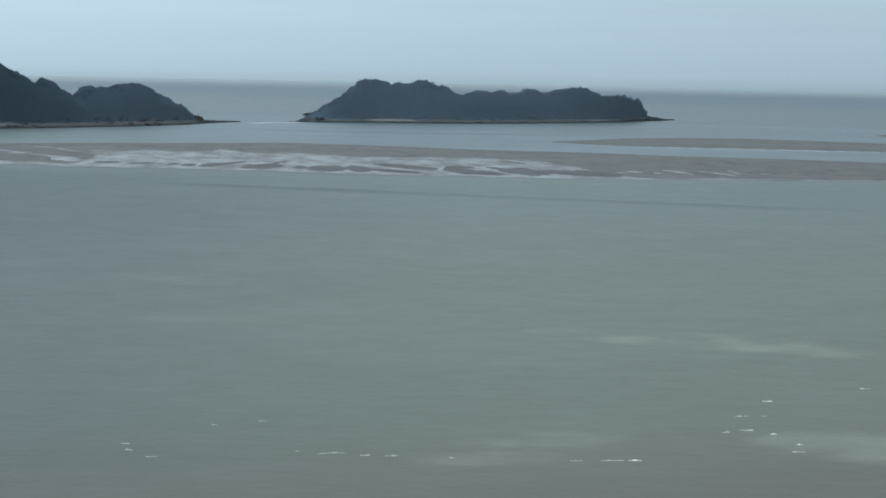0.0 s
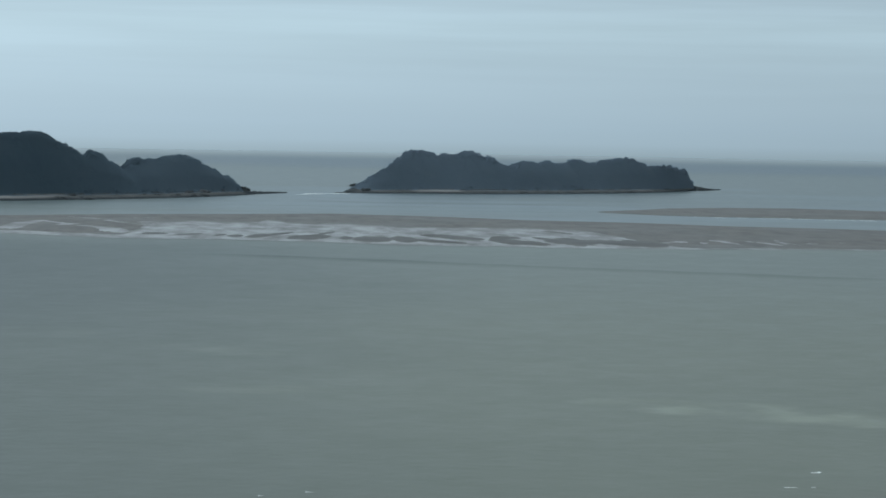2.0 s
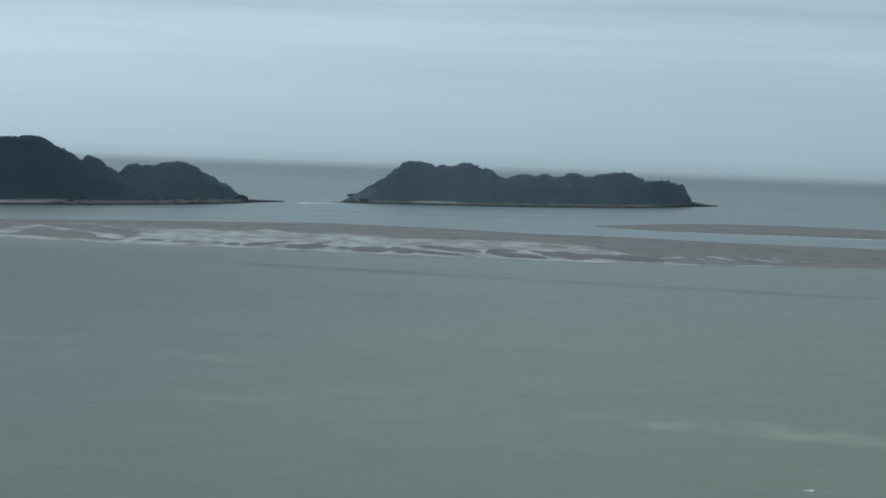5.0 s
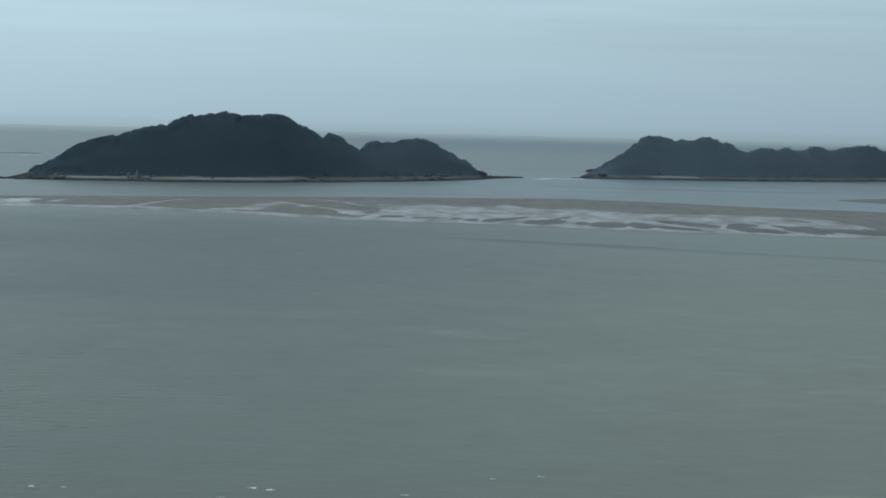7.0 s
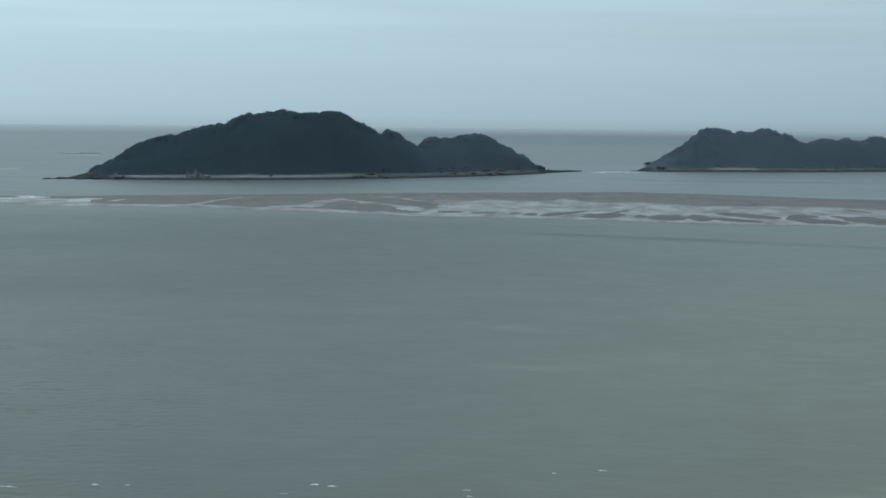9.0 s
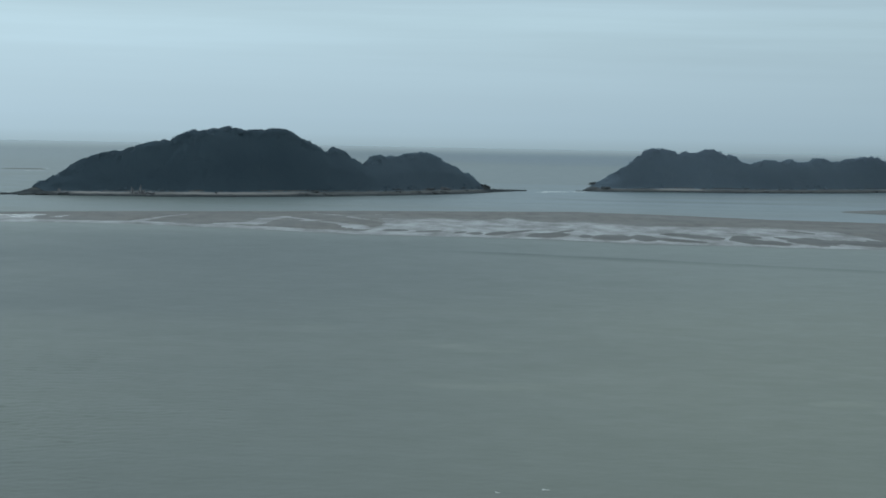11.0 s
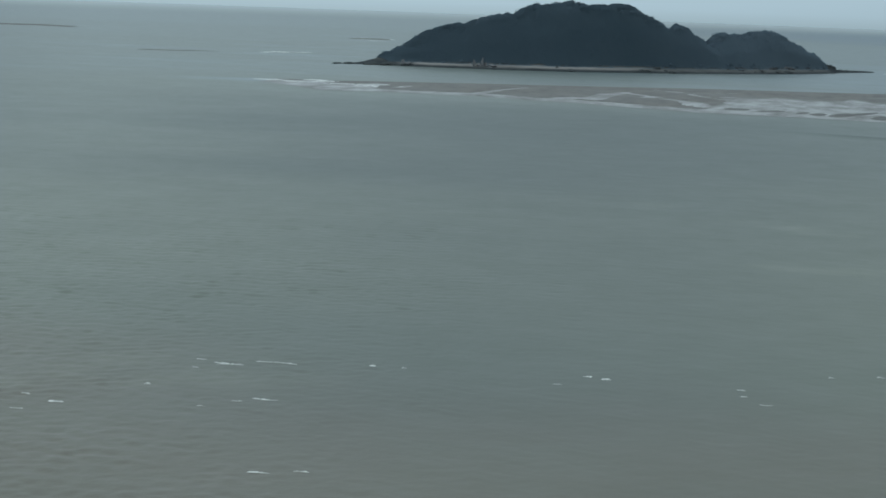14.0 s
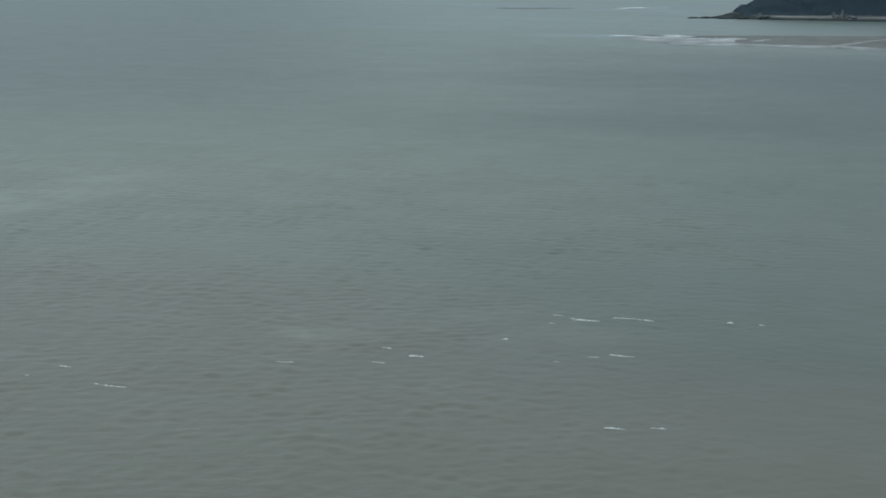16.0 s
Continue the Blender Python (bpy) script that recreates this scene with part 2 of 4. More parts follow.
def grid_faces(rows, cols, wrap=False):
    i, j = np.meshgrid(np.arange(rows - 1), np.arange(cols if wrap else cols - 1), indexing="ij")
    k = (j + 1) % cols
    return np.stack([i * cols + j, i * cols + k, (i + 1) * cols + k, (i + 1) * cols + j], -1).reshape(-1, 4)


def mesh_of(name, verts, faces, mat, smooth=True):
    me = bpy.data.meshes.new(name)
    faces = np.asarray(faces)
    k = faces.shape[1]
    me.vertices.add(len(verts))
    me.vertices.foreach_set("co", np.asarray(verts, np.float32).ravel())
    me.loops.add(faces.size)
    me.loops.foreach_set("vertex_index", faces.astype(np.int32).ravel())
    me.polygons.add(len(faces))
    me.polygons.foreach_set("loop_start", np.arange(0, faces.size, k, dtype=np.int32))
    me.polygons.foreach_set("use_smooth", np.full(len(faces), smooth))
    me.update(calc_edges=True)
    me.materials.append(mat)
    return me


def even_shade(me, normals):
    """Leaves shaded as one soft mass."""
    normals = normals / np.maximum(np.linalg.norm(normals, axis=1, keepdims=True), 1e-6)
    me.normals_split_custom_set_from_vertices(normals.astype(np.float32))


def set_values(me, name, values):
    me.attributes.new(name, "FLOAT", "POINT").data.foreach_set("value", np.asarray(values, np.float32).ravel())


# ---- the sea ----
# pale water trailing off the west end of the bank
TAIL_X, TAIL_Y = (-361, -338, -312, -285, -266), (1229, 1235, 1233, 1224, 1217)
# the foot of the two islands' beaches, from west to east
FOOT = [(-339, 1545), (-294, 1545), (-252, 1549), (-211, 1554), (-169, 1569), (-128, 1596), (-86, 1630), (-43, 1672), (2, 1723), (33, 1777), (53, 1819), (72, 1847)]
FOOT += [(124, 1870), (187, 1882), (240, 1889), (268, 1895), (323, 1920), (386, 1960), (428, 1996), (462, 2032), (494, 2090), (530, 2137)]
# pale silt clouds: x, y, half width, half depth, strength
SILT = [(97, 449, 15, 7, 0.42), (112, 437, 18, 11, 0.60), (126, 427, 15, 11, 0.55), (138, 416, 12, 8, 0.38), (57, 320, 17, 7, 0.42), (49, 304, 12, 6, 0.30), (106, 314, 12, 10, 0.45), (120, 308, 18, 12, 0.5), (10, 551, 15, 12, 0.40), (13, 470, 20, 8, 0.30),
        (-6, 557, 12, 9, 0.22), (-38, 593, 8, 11, 0.35), (-243, 416, 14, 50, 0.35), (-95, 305, 26, 16, 0.22), (-118, 285, 10, 5, 0.35)]


def make_sea():
    fine = np.radians(np.arange(-35, 24.5, 0.115))
    rest = np.radians(np.linspace(24.5, 325, 50)[1:-1])
    az = np.concatenate([fine, rest])
    rad = [0.01, 60, 120, 170]
    r = 185.0
    while r < REACH:
        rad.append(r)
        r += 0.66 if r < 420 else 0.66 * (r / 420) ** 2.3
    rad = np.array(rad + [REACH])
    R, A = np.meshgrid(rad, az, indexing="ij")
    x, y = R * np.sin(A), R * np.cos(A)
    gap = np.gradient(rad)[:, None] * np.ones_like(R)
    rng = np.random.RandomState(11)
    z = np.zeros_like(R)
    for k in range(46):
        wave = 1.4 * (4.2 ** rng.rand())
        th = radians(262) + rng.normal(0, 0.95)
        keep = step(wave / np.maximum(gap, 0.6), 2.2, 4.0) * (np.abs(np.mod(A + np.pi, 2 * np.pi) - np.pi + 0.09) < 0.6)
        kx, ky = 2 * np.pi / wave * math.cos(th), 2 * np.pi / wave * math.sin(th)
        z += keep * 0.0042 * wave ** 0.75 * np.sin(kx * x + ky * y + rng.rand() * 6.28)
    gust = (0.25 + 1.0 * vnoise(x / 45, y / 45, 3)) * (0.6 + 0.9 * step(vnoise(x / 6, y / 5, 3, 0.5, 18), 0.3, 0.8))
    left = 0.16 + 1.1 * step(-x, 10, 120)
    z *= gust * left
    # a long swell standing over the drowned edge of the bank
    y_line = np.interp(x, (0, 62, 144, 260), (962, 929, 892, 838)) + 5 * (vnoise(x / 25, 0 * x, 3, 0.5, 7) - 0.5)
    z += 0.75 * np.exp(-((y - y_line) / 6.0) ** 2) * step(x, -20, 30) * (1 - step(x, 230, 330)) * (0.4 + 0.9 * vnoise(x / 40, 0 * x + 5, 3)) * (y > 0)
    z -= 0.02
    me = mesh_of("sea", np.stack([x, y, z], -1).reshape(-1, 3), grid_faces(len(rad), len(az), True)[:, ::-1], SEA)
    silt = np.zeros_like(R)
    wob = vnoise(x / 14, y / 12, 5, 0.62)
    for cx, cy, hw, hd, s in SILT:
        q = ((x - cx) / hw) ** 2 + ((y - cy) / hd) ** 2
        silt = np.maximum(silt, s * np.clip(1.3 - q + 1.6 * (wob - 0.5), 0, 1) * step(wob, 0.25, 0.7))
    shelf = along(x, NEAR_EDGE) - y
    silt = np.maximum(silt, 0.30 * np.exp(-np.clip(shelf, 0, 400) / 22) * (shelf > -40) * step(x, -340, -250) * (y > 0) * (0.5 + wob))
    # sky sheen painted as paler water round the islands, drawn out in level bands
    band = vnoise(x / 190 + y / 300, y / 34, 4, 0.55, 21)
    sheen_haze = (0.24 + 0.44 * step(x, -120, 150)) * step(R, 1230, 1400) * (1 - step(R, 1900, 2300)) * (0.45 + 1.0 * step(band, 0.3, 0.7)) * (y > 0)
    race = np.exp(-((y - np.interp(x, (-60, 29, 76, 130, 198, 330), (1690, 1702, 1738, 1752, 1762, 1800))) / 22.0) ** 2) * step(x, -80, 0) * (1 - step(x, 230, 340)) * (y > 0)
    sheen_haze = np.maximum(sheen_haze, 0.85 * race * (0.6 + 0.6 * band))
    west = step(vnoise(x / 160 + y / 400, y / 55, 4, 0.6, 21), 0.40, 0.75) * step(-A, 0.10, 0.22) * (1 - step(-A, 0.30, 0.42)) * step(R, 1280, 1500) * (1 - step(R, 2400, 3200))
    sheen_haze = np.maximum(sheen_haze, 0.55 * west)
    sheen_haze = np.maximum(sheen_haze, 0.30 * step(R, 1900, 2300) * (1 - step(R, 2700, 3300)) * (y > 0))
    sheen_haze = np.maximum(sheen_haze, 0.9 * np.exp(-((y - np.interp(x, TAIL_X, TAIL_Y)) / 20.0) ** 2) * step(x, TAIL_X[0] - 40, TAIL_X[0] + 30) * (1 - step(x, TAIL_X[-1] - 10, TAIL_X[-1] + 30)) * (y > 0) * (0.4 + 0.9 * band))
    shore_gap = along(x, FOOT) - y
    sheen_haze = np.maximum(sheen_haze, 0.75 * np.exp(-np.clip(shore_gap, 0, 400) / 40.0) * (shore_gap > -60) * step(x, -200, 150) * (1 - step(x, 560, 640)) * (y > 0))
    sheen_haze = np.maximum(sheen_haze, 0.5 * step(R, 2400, 3000) * step(-A, -0.02, 0.12) * (A > -1))
    # haze before the horizon, painted as paler water towards the rim
    sheen_haze = np.maximum(sheen_haze, 0.8 * step(R, 3700, 4700))
    set_values(me, "sheen_haze", np.clip(sheen_haze, 0, 1))
    set_values(me, "silt", np.clip(silt, 0, 1))
    edge = 318 + 26 * (vnoise(x / 30, 0 * x, 3, 0.5, 3) - 0.5) * 2 + 0.06 * x + 45 * step(-x, 30, 130)
    set_values(me, "mud", step(edge + 24 - y, 0, 70) * (0.55 + 0.45 * wob))
    set_values(me, "calm", step(R, 3600, 4850))
    set_values(me, "chop", np.clip(0.30 + 0.9 * step(-x, 0, 130) * (0.4 + vnoise(x / 14, y / 14, 3, 0.5, 31)), 0, 1) * (1 - step(R, 3200, 4400)))
    # long rough lines where the currents meet
    y_race = np.interp(x, (73, 143, 200, 290), (1670, 1636, 1639, 1640))
    line = 0.8 * np.exp(-((y - y_line) / 4.5) ** 2) * step(x, -20, 30) * (1 - step(x, 230, 330)) + 0.6 * np.exp(-((y - y_race) / 12.0) ** 2) * step(x, 70, 120) * (1 - step(x, 240, 330))
    line *= (y > 0) * (0.35 + 0.9 * vnoise(x / 40, 0 * x + 5, 3))
    # sea brightness painted darker by bearing and distance, plus the rough lines
    waver = vnoise(x / 160, y / 110, 3, 0.5, 15)
    set_values(me, "toned_down", np.clip(0.95 * (1 - step(y, 1000, 1160)) * step(R + 120 * (waver - 0.5), 170, 330) * (0.6 + 0.4 * step(R, 450, 800)) * step(A + 0.14 * (waver - 0.5), -0.44, -0.14) * (1 - step(A + 0.14 * (waver - 0.5), -0.10, 0.18)) * (A < 1) * (0.72 + 0.3 * waver)
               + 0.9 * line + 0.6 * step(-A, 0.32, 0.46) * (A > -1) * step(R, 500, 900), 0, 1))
    # far sea darker and bluer with distance, fading out into the painted haze
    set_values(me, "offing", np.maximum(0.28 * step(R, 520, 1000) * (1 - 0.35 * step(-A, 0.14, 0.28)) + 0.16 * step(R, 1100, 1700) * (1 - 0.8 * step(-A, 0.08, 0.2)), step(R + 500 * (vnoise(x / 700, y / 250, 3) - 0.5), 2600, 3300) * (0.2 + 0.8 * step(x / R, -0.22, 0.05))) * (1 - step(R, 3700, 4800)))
    tagged(new("sea", me), "grey-green silty tidal sea with low wind chop", "sea", kind="structure")



# ---- sandbanks ----
def along(x, pairs):
    return np.interp(x, [p[0] for p in pairs], [p[1] for p in pairs])


FAR_EDGE = [(-362, 1237), (-315, 1262), (-287, 1258), (-226, 1294), (-124, 1340), (-52, 1375), (15, 1396), (86, 1421), (160, 1389), (213, 1353),
            (284, 1331), (330, 1300), (399, 1277), (453, 1249), (620, 1190)]
NEAR_EDGE = [(-362, 1232), (-307, 1205), (-263, 1150), (-237, 1156), (-206, 1160), (-177, 1160), (-139, 1141), (-117, 1138), (-100, 1127), (-69, 1108), (-38, 1094), (6, 1094), (36, 1086), (66, 1078), (94, 1062),
             (123, 1057), (152, 1056), (180, 1050), (209, 1046), (269, 1050), (383, 1052), (620, 1050)]
make_sea()

# low bars left dry at the near side: from x, y to x, y, half depth
BARS = [(-35, 1135, -22, 1138, 13), (-17, 1128, -3, 1137, 10), (4, 1121, 10, 1132, 10), (11, 1118, 19, 1122, 13), (21, 1112, 35, 1132, 17), (33, 1132, 48, 1163, 11), (43, 1103, 66, 1129, 27),
        (62, 1148, 72, 1172, 11), (71, 1105, 78, 1115, 17)]
BARS += [(78, 1096, 98, 1109, 29), (99, 1101, 112, 1104, 31), (110, 1098, 135, 1073, 19), (119, 1146, 149, 1114, 25), (152, 1098, 178, 1074, 34), (156, 1126, 172, 1131, 19), (180, 1132, 189, 1118, 15),
         (183, 1095, 208, 1096, 42), (198, 1209, 210, 1181, 11), (206, 1098, 242, 1078, 36)]
# where the dry crest of the bank falls to the wet side
LOW = [(-362, 1236), (-290, 1246), (-246, 1222), (-232, 1150), (-60, 1090), (-45, 1130), (-32, 1263), (-22, 1281), (-8, 1305), (8, 1285), (20, 1278), (38, 1318), (52, 1290), (65, 1272), (80, 1294),
       (99, 1267), (115, 1250), (134, 1242), (148, 1246), (174, 1258), (194, 1258), (204, 1234), (221, 1225), (229, 1190), (236, 1120), (246, 1060), (260, 1020), (620, 1000)]

# channels of standing water: from x, y to x, y, half width
CHANNELS = [(-179, 1186, -170, 1252, 3.0), (-170, 1252, -162, 1278, 2.2), (-231, 1212, -228, 1235, 3.2), (-112, 1178, -108, 1241, 6.5), (-108, 1241, -100, 1273, 4), (-61, 1285, -44, 1246, 2.6), (-44, 1246, -31, 1221, 3.4),
            (-85, 1226, -80, 1235, 5), (-71, 1216, -56, 1187, 4), (-56, 1187, -47, 1152, 8), (-48, 1157, -30, 1162, 7), (-34, 1263, -27, 1209, 10), (3, 1296, 18, 1256, 2.6), (18, 1256, 31, 1239, 2.8)]
CHANNELS += [(10, 1314, 34, 1268, 2.4), (-98, 1266, -84, 1241, 2.2), (-86, 1325, -69, 1306, 2.6), (-44, 1321, -34, 1325, 2.2), (-130, 1160, -123, 1182, 6), (-265, 1202, -250, 1235, 8), (-304, 1225, -284, 1240, 10),
             (-269, 1165, -244, 1180, 8), (219, 1190, 225, 1120, 5), (246, 1096, 258, 1107, 4), (281, 1123, 285, 1085, 5), (299, 1117, 308, 1078, 4), (330, 1100, 345, 1085, 4)]


def main_bank():
    xs, ts = np.arange(-316, 560, 1.0), np.linspace(0, 1, 150)
    T, X = np.meshgrid(ts, xs, indexing="ij")
    wob = 9 * (vnoise(X / 22, 0 * X, 4, 0.55, 1) - 0.5)
    yn = along(X, NEAR_EDGE) + wob
    yf = along(X, FAR_EDGE) + 5 * (vnoise(X / 30, 0 * X + 40, 4, 0.55, 2) - 0.5)
    Y = yn + (yf - yn) * T
    # drainage channels wind through the sand
    lace = vnoise(X / 22 + Y / 70, Y / 52 + X / 60, 4, 0.55, 4) - 0.5
    thin = vnoise(X / 13 + Y / 60, Y / 48 - X / 40, 4, 0.55, 9) - 0.5
    ragged = vnoise(X / 6, Y / 34, 4, 0.6, 6) - 0.5
    dry = (Y - along(X, LOW)) / 26 + 2.2 * lace + 0.8 * thin
    # nothing but thin veins on the high part
    high = step(Y - along(X, LOW), 15, 50)
    dry = np.maximum(dry, -1 + high * (1.32 + 4.4 * thin))
    strand = np.zeros_like(dry)
    for x0, y0, x1, y1, w in BARS:
        k = np.clip((X - x0) / (x1 - x0), 0, 1)
        lens = w * (0.30 + 0.70 * (4 * k * (1 - k)) ** 0.6)
        off = np.hypot((X - x0 - k * (x1 - x0)) * 6.0, Y - y0 - k * (y1 - y0)) / lens
        body = 0.85 - off + 0.9 * ragged
        strand = np.maximum(strand, step(body, -0.1, 0.3))
        dry = np.maximum(dry, body)
    # the far side stands highest and stays dry all along
    dry = np.maximum(dry, (0.10 + 0.05 * lace - (1 - T)) * 14 - 9 * (1 - step(X, -235, -195)))
    for x0, y0, x1, y1, w in CHANNELS:
        k = np.clip(((X - x0) * (x1 - x0) + (Y - y0) * (y1 - y0)) / ((x1 - x0) ** 2 + (y1 - y0) ** 2), 0, 1)
        off = np.hypot(X - x0 - k * (x1 - x0), (Y - y0 - k * (y1 - y0)) * 0.6) / w
        dry = np.minimum(dry, -1.0 + 1.0 * off + 1.3 * ragged)
    # the last of the ebb runs along the near edge
    dry = np.minimum(dry, (Y - yn - 24 + 8 * step(X, 200, 260)) / 10 + (1.6 + 3.0 * step(X, 200, 260)) * ragged + 6 * step(X, -30, 20) * (1 - step(X, 225, 255)) + 6 * (1 - step(X, -300, -250)))
    # wet and dry patches along the east side
    blot = vnoise(X / 12 - Y / 160, Y / 50, 4, 0.5, 12) - 0.5
    dry = np.minimum(dry, (Y - yn - 95) / 30 + 6.0 * blot + 2.1 + 9 * (1 - step(X, 226, 250)))
    mound = vnoise(X / 7, Y / 60 + 3, 3, 0.5, 14) - 0.5
    dry = np.maximum(dry, np.minimum((44 - (Y - yn)) / 16, 1.2) + 6.0 * mound - 0.2 - 9 * (1 - step(X, 232, 256)))
    rim = np.minimum(np.minimum(T, 1 - T) * (yf - yn), (X + 316) * 0.5)
    z = 0.12 + 0.30 * np.tanh(1.6 * dry) + 0.05 * ragged
    z = np.where(z > 0.12, z, 0.12 - 0.5 * (0.12 - z))
    z -= 0.45 * (1 - step(rim, 0, 7))
    me = mesh_of("sandbank", np.stack([X, Y, z], -1).reshape(-1, 3), grid_faces(len(ts), len(xs)), SAND)
    set_values(me, "wet", 0.6 * strand)
    tagged(new("sandbank", me), "long low brown sandbank laid bare by the ebb", "sandbank", kind="structure")
    # the sheet of still water lying on it
    inset = np.linspace(-0.03, 0.97, 40)
    T, X = np.meshgrid(inset, xs, indexing="ij")
    yn = along(X, NEAR_EDGE) + 9 * (vnoise(X / 22, 0 * X, 4, 0.55, 1) - 0.5) + 5 * (vnoise(X / 7, 0 * X + 9, 3) - 0.5)
    yf = along(X, FAR_EDGE)
    Y = yn + (yf - yn) * T
    me = mesh_of("tidal_pool", np.stack([X, Y, np.full_like(X, 0.10)], -1).reshape(-1, 3), grid_faces(len(inset), len(xs)), POOL)
    set_values(me, "skin", 0.7 * step(Y - along(X, LOW), -35, 10) * step(X, -60, -20) * (1 - step(X, 215, 245)))
    tagged(new("tidal_pool", me), "shining sheet of still shallow water on the sandbank", "tidal pool", kind="structure")


def small_bank(name, near, far, label, height=0.35, seed=0):
    x0, x1 = max(near[0][0], far[0][0]), min(near[-1][0], far[-1][0])
    xs, ts = np.linspace(x0, x1, 160), np.linspace(0, 1, 40)
    T, X = np.meshgrid(ts, xs, indexing="ij")
    yn = along(X, near) + 10 * (vnoise(X / 25, 0 * X, 4, 0.55, seed) - 0.5)
    yf = np.maximum(along(X, far) + 10 * (vnoise(X / 25, 0 * X + 20, 4, 0.55, seed) - 0.5), yn + 1)
    Y = yn + (yf - yn) * T
    rim = np.minimum(np.minimum(T, 1 - T) * (yf - yn), np.minimum(X - x0, x1 - X) * 0.6)
    z = -0.4 + (height + 0.4) * step(rim, 0, 9) + 0.10 * (vnoise(X / 30, Y / 8, 4, 0.6, seed) - 0.5)
    me = mesh_of(name, np.stack([X, Y, z], -1).reshape(-1, 3), grid_faces(len(ts), len(xs)), SAND)
    return tagged(new(name, me), label, "sandbank", kind="structure")


main_bank()
small_bank("sandbank_far", [(280, 1500), (327, 1450), (365, 1434), (407, 1430), (445, 1420), (510, 1407), (640, 1385)],
           [(280, 1510), (320, 1550), (361, 1596), (418, 1625), (471, 1630), (505, 1612), (566, 1566), (640, 1540)],
           "low brown sandbank with a shining edge", seed=3)
small_bank("sandbank_outer", [(-545, 1650), (-510, 1660), (-470, 1695)], [(-545, 1668), (-510, 1682), (-470, 1706)], "thin dark sandbar awash in open water", 0.4, 5)
small_bank("sandbank_offing", [(-930, 2255), (-870, 2290), (-812, 2270)], [(-930, 2290), (-870, 2330), (-812, 2300)], "thin dark sandbar far out at sea", 0.9, 6)
small_bank("sandbank_lee", [(-500, 2270), (-470, 2268), (-438, 2262)], [(-500, 2300), (-470, 2302), (-438, 2292)], "thin dark sandbar behind the wooded island", 0.45, 7)
small_bank("sandbank_east", [(615, 1715), (700, 1730)], [(615, 1745), (700, 1780)], "thin dark sandbar near the far shore", 0.8, 8)


# ---- wooded islands ----
def lump_mesh(name, seed, radius, squash, mat, sub=2, rough=0.35):
    """A weathered boulder."""
    bm = bmesh.new()
    bmesh.ops.create_icosphere(bm, subdivisions=sub, radius=1.0)
    for v in bm.verts:
        d = v.co.normalized()
        k = 1 + rough * noise.fractal(d * 1.3 + Vector((seed * 3.1, seed, 0)), 0.8, 2.0, 3)
        # flattened facets
        f = max(abs(d.x), abs(d.y), abs(d.z))
        k *= 0.85 + 0.25 * (1 - f)
        v.co = Vector((d.x * k * squash[0], d.y * k * squash[1], d.z * k * squash[2])) * radius
    me = bpy.data.meshes.new(name)
    bm.to_mesh(me)
    bm.free()
    me.materials.append(mat)
    return me


PHI = (1 + 5 ** 0.5) / 2
ICO_V = np.array([(-1, PHI, 0), (1, PHI, 0), (-1, -PHI, 0), (1, -PHI, 0), (0, -1, PHI), (0, 1, PHI), (0, -1, -PHI), (0, 1, -PHI),
                  (PHI, 0, -1), (PHI, 0, 1), (-PHI, 0, -1), (-PHI, 0, 1)]) / math.hypot(1, PHI)
ICO_F = np.array([(0, 11, 5), (0, 5, 1), (0, 1, 7), (0, 7, 10), (0, 10, 11), (1, 5, 9), (5, 11, 4), (11, 10, 2), (10, 7, 6), (7, 1, 8),
                  (3, 9, 4), (3, 4, 2), (3, 2, 6), (3, 6, 8), (3, 8, 9), (4, 9, 5), (2, 4, 11), (6, 2, 10), (8, 6, 7), (9, 8, 1)])


def sprays(rng, centres, out, size):
    """Loose leaf sprays lying over one another like shingles, their faces turned out: three vertices each."""
    out = out + rng.normal(0, 0.16, out.shape)
    out /= np.linalg.norm(out, axis=1, keepdims=True)
    side = np.cross(out, rng.normal(0, 1, out.shape))
    side /= np.linalg.norm(side, axis=1, keepdims=True)
    up = np.cross(out, side)
    corners = []
    for k in range(3):
        a = 2.094 * k + rng.uniform(-0.4, 0.4, len(out))
        r = size * rng.uniform(0.8, 1.5, len(out))
        corners.append(centres + side * (r * np.cos(a))[:, None] + up * (r * np.sin(a))[:, None])
    return np.stack(corners, 1).reshape(-1, 3)


def crown_data(seed):
    """Clumps of foliage and loose leaf sprays in an uneven dome about 1 across the radius: vertices and triangles."""
    rng = np.random.RandomState(100 + seed)
    vs, fs, n = [], [], 0
    lean = rng.normal(0, 0.12, 2)
    for k in range(4):
        a, q = rng.rand() * 6.283, rng.rand() ** 0.6
        h = rng.uniform(-0.35, 0.75)
        r = 0.55 * q * math.sqrt(max(0.1, 1 - max(h, 0) ** 2))
        size = rng.uniform(0.24, 0.36)
        c = np.array([r * math.cos(a) + lean[0] * h, r * math.sin(a) + lean[1] * h, h * 0.8])
        v = ICO_V * size * (1 + 0.16 * rng.randn(12, 1)) * np.array([1, 1, 0.78]) + c
        vs.append(v)
        fs.append(ICO_F + n)
        n += 12
    d = rng.normal(0, 1, (110, 3))
    d[:, 2] = np.abs(d[:, 2]) * 0.9 - 0.4
    d /= np.linalg.norm(d, axis=1, keepdims=True)
    c = d * rng.uniform(0.5, 1.0, (110, 1)) ** 0.5 * np.array([1, 1, 0.85])
    c[:, :2] += lean * d[:, 2:]
    vs.append(sprays(rng, c, d, 0.17))
    fs.append(np.arange(330).reshape(-1, 3) + n)
    return np.concatenate(vs), np.concatenate(fs)


CROWNS = [crown_data(k) for k in range(8)]


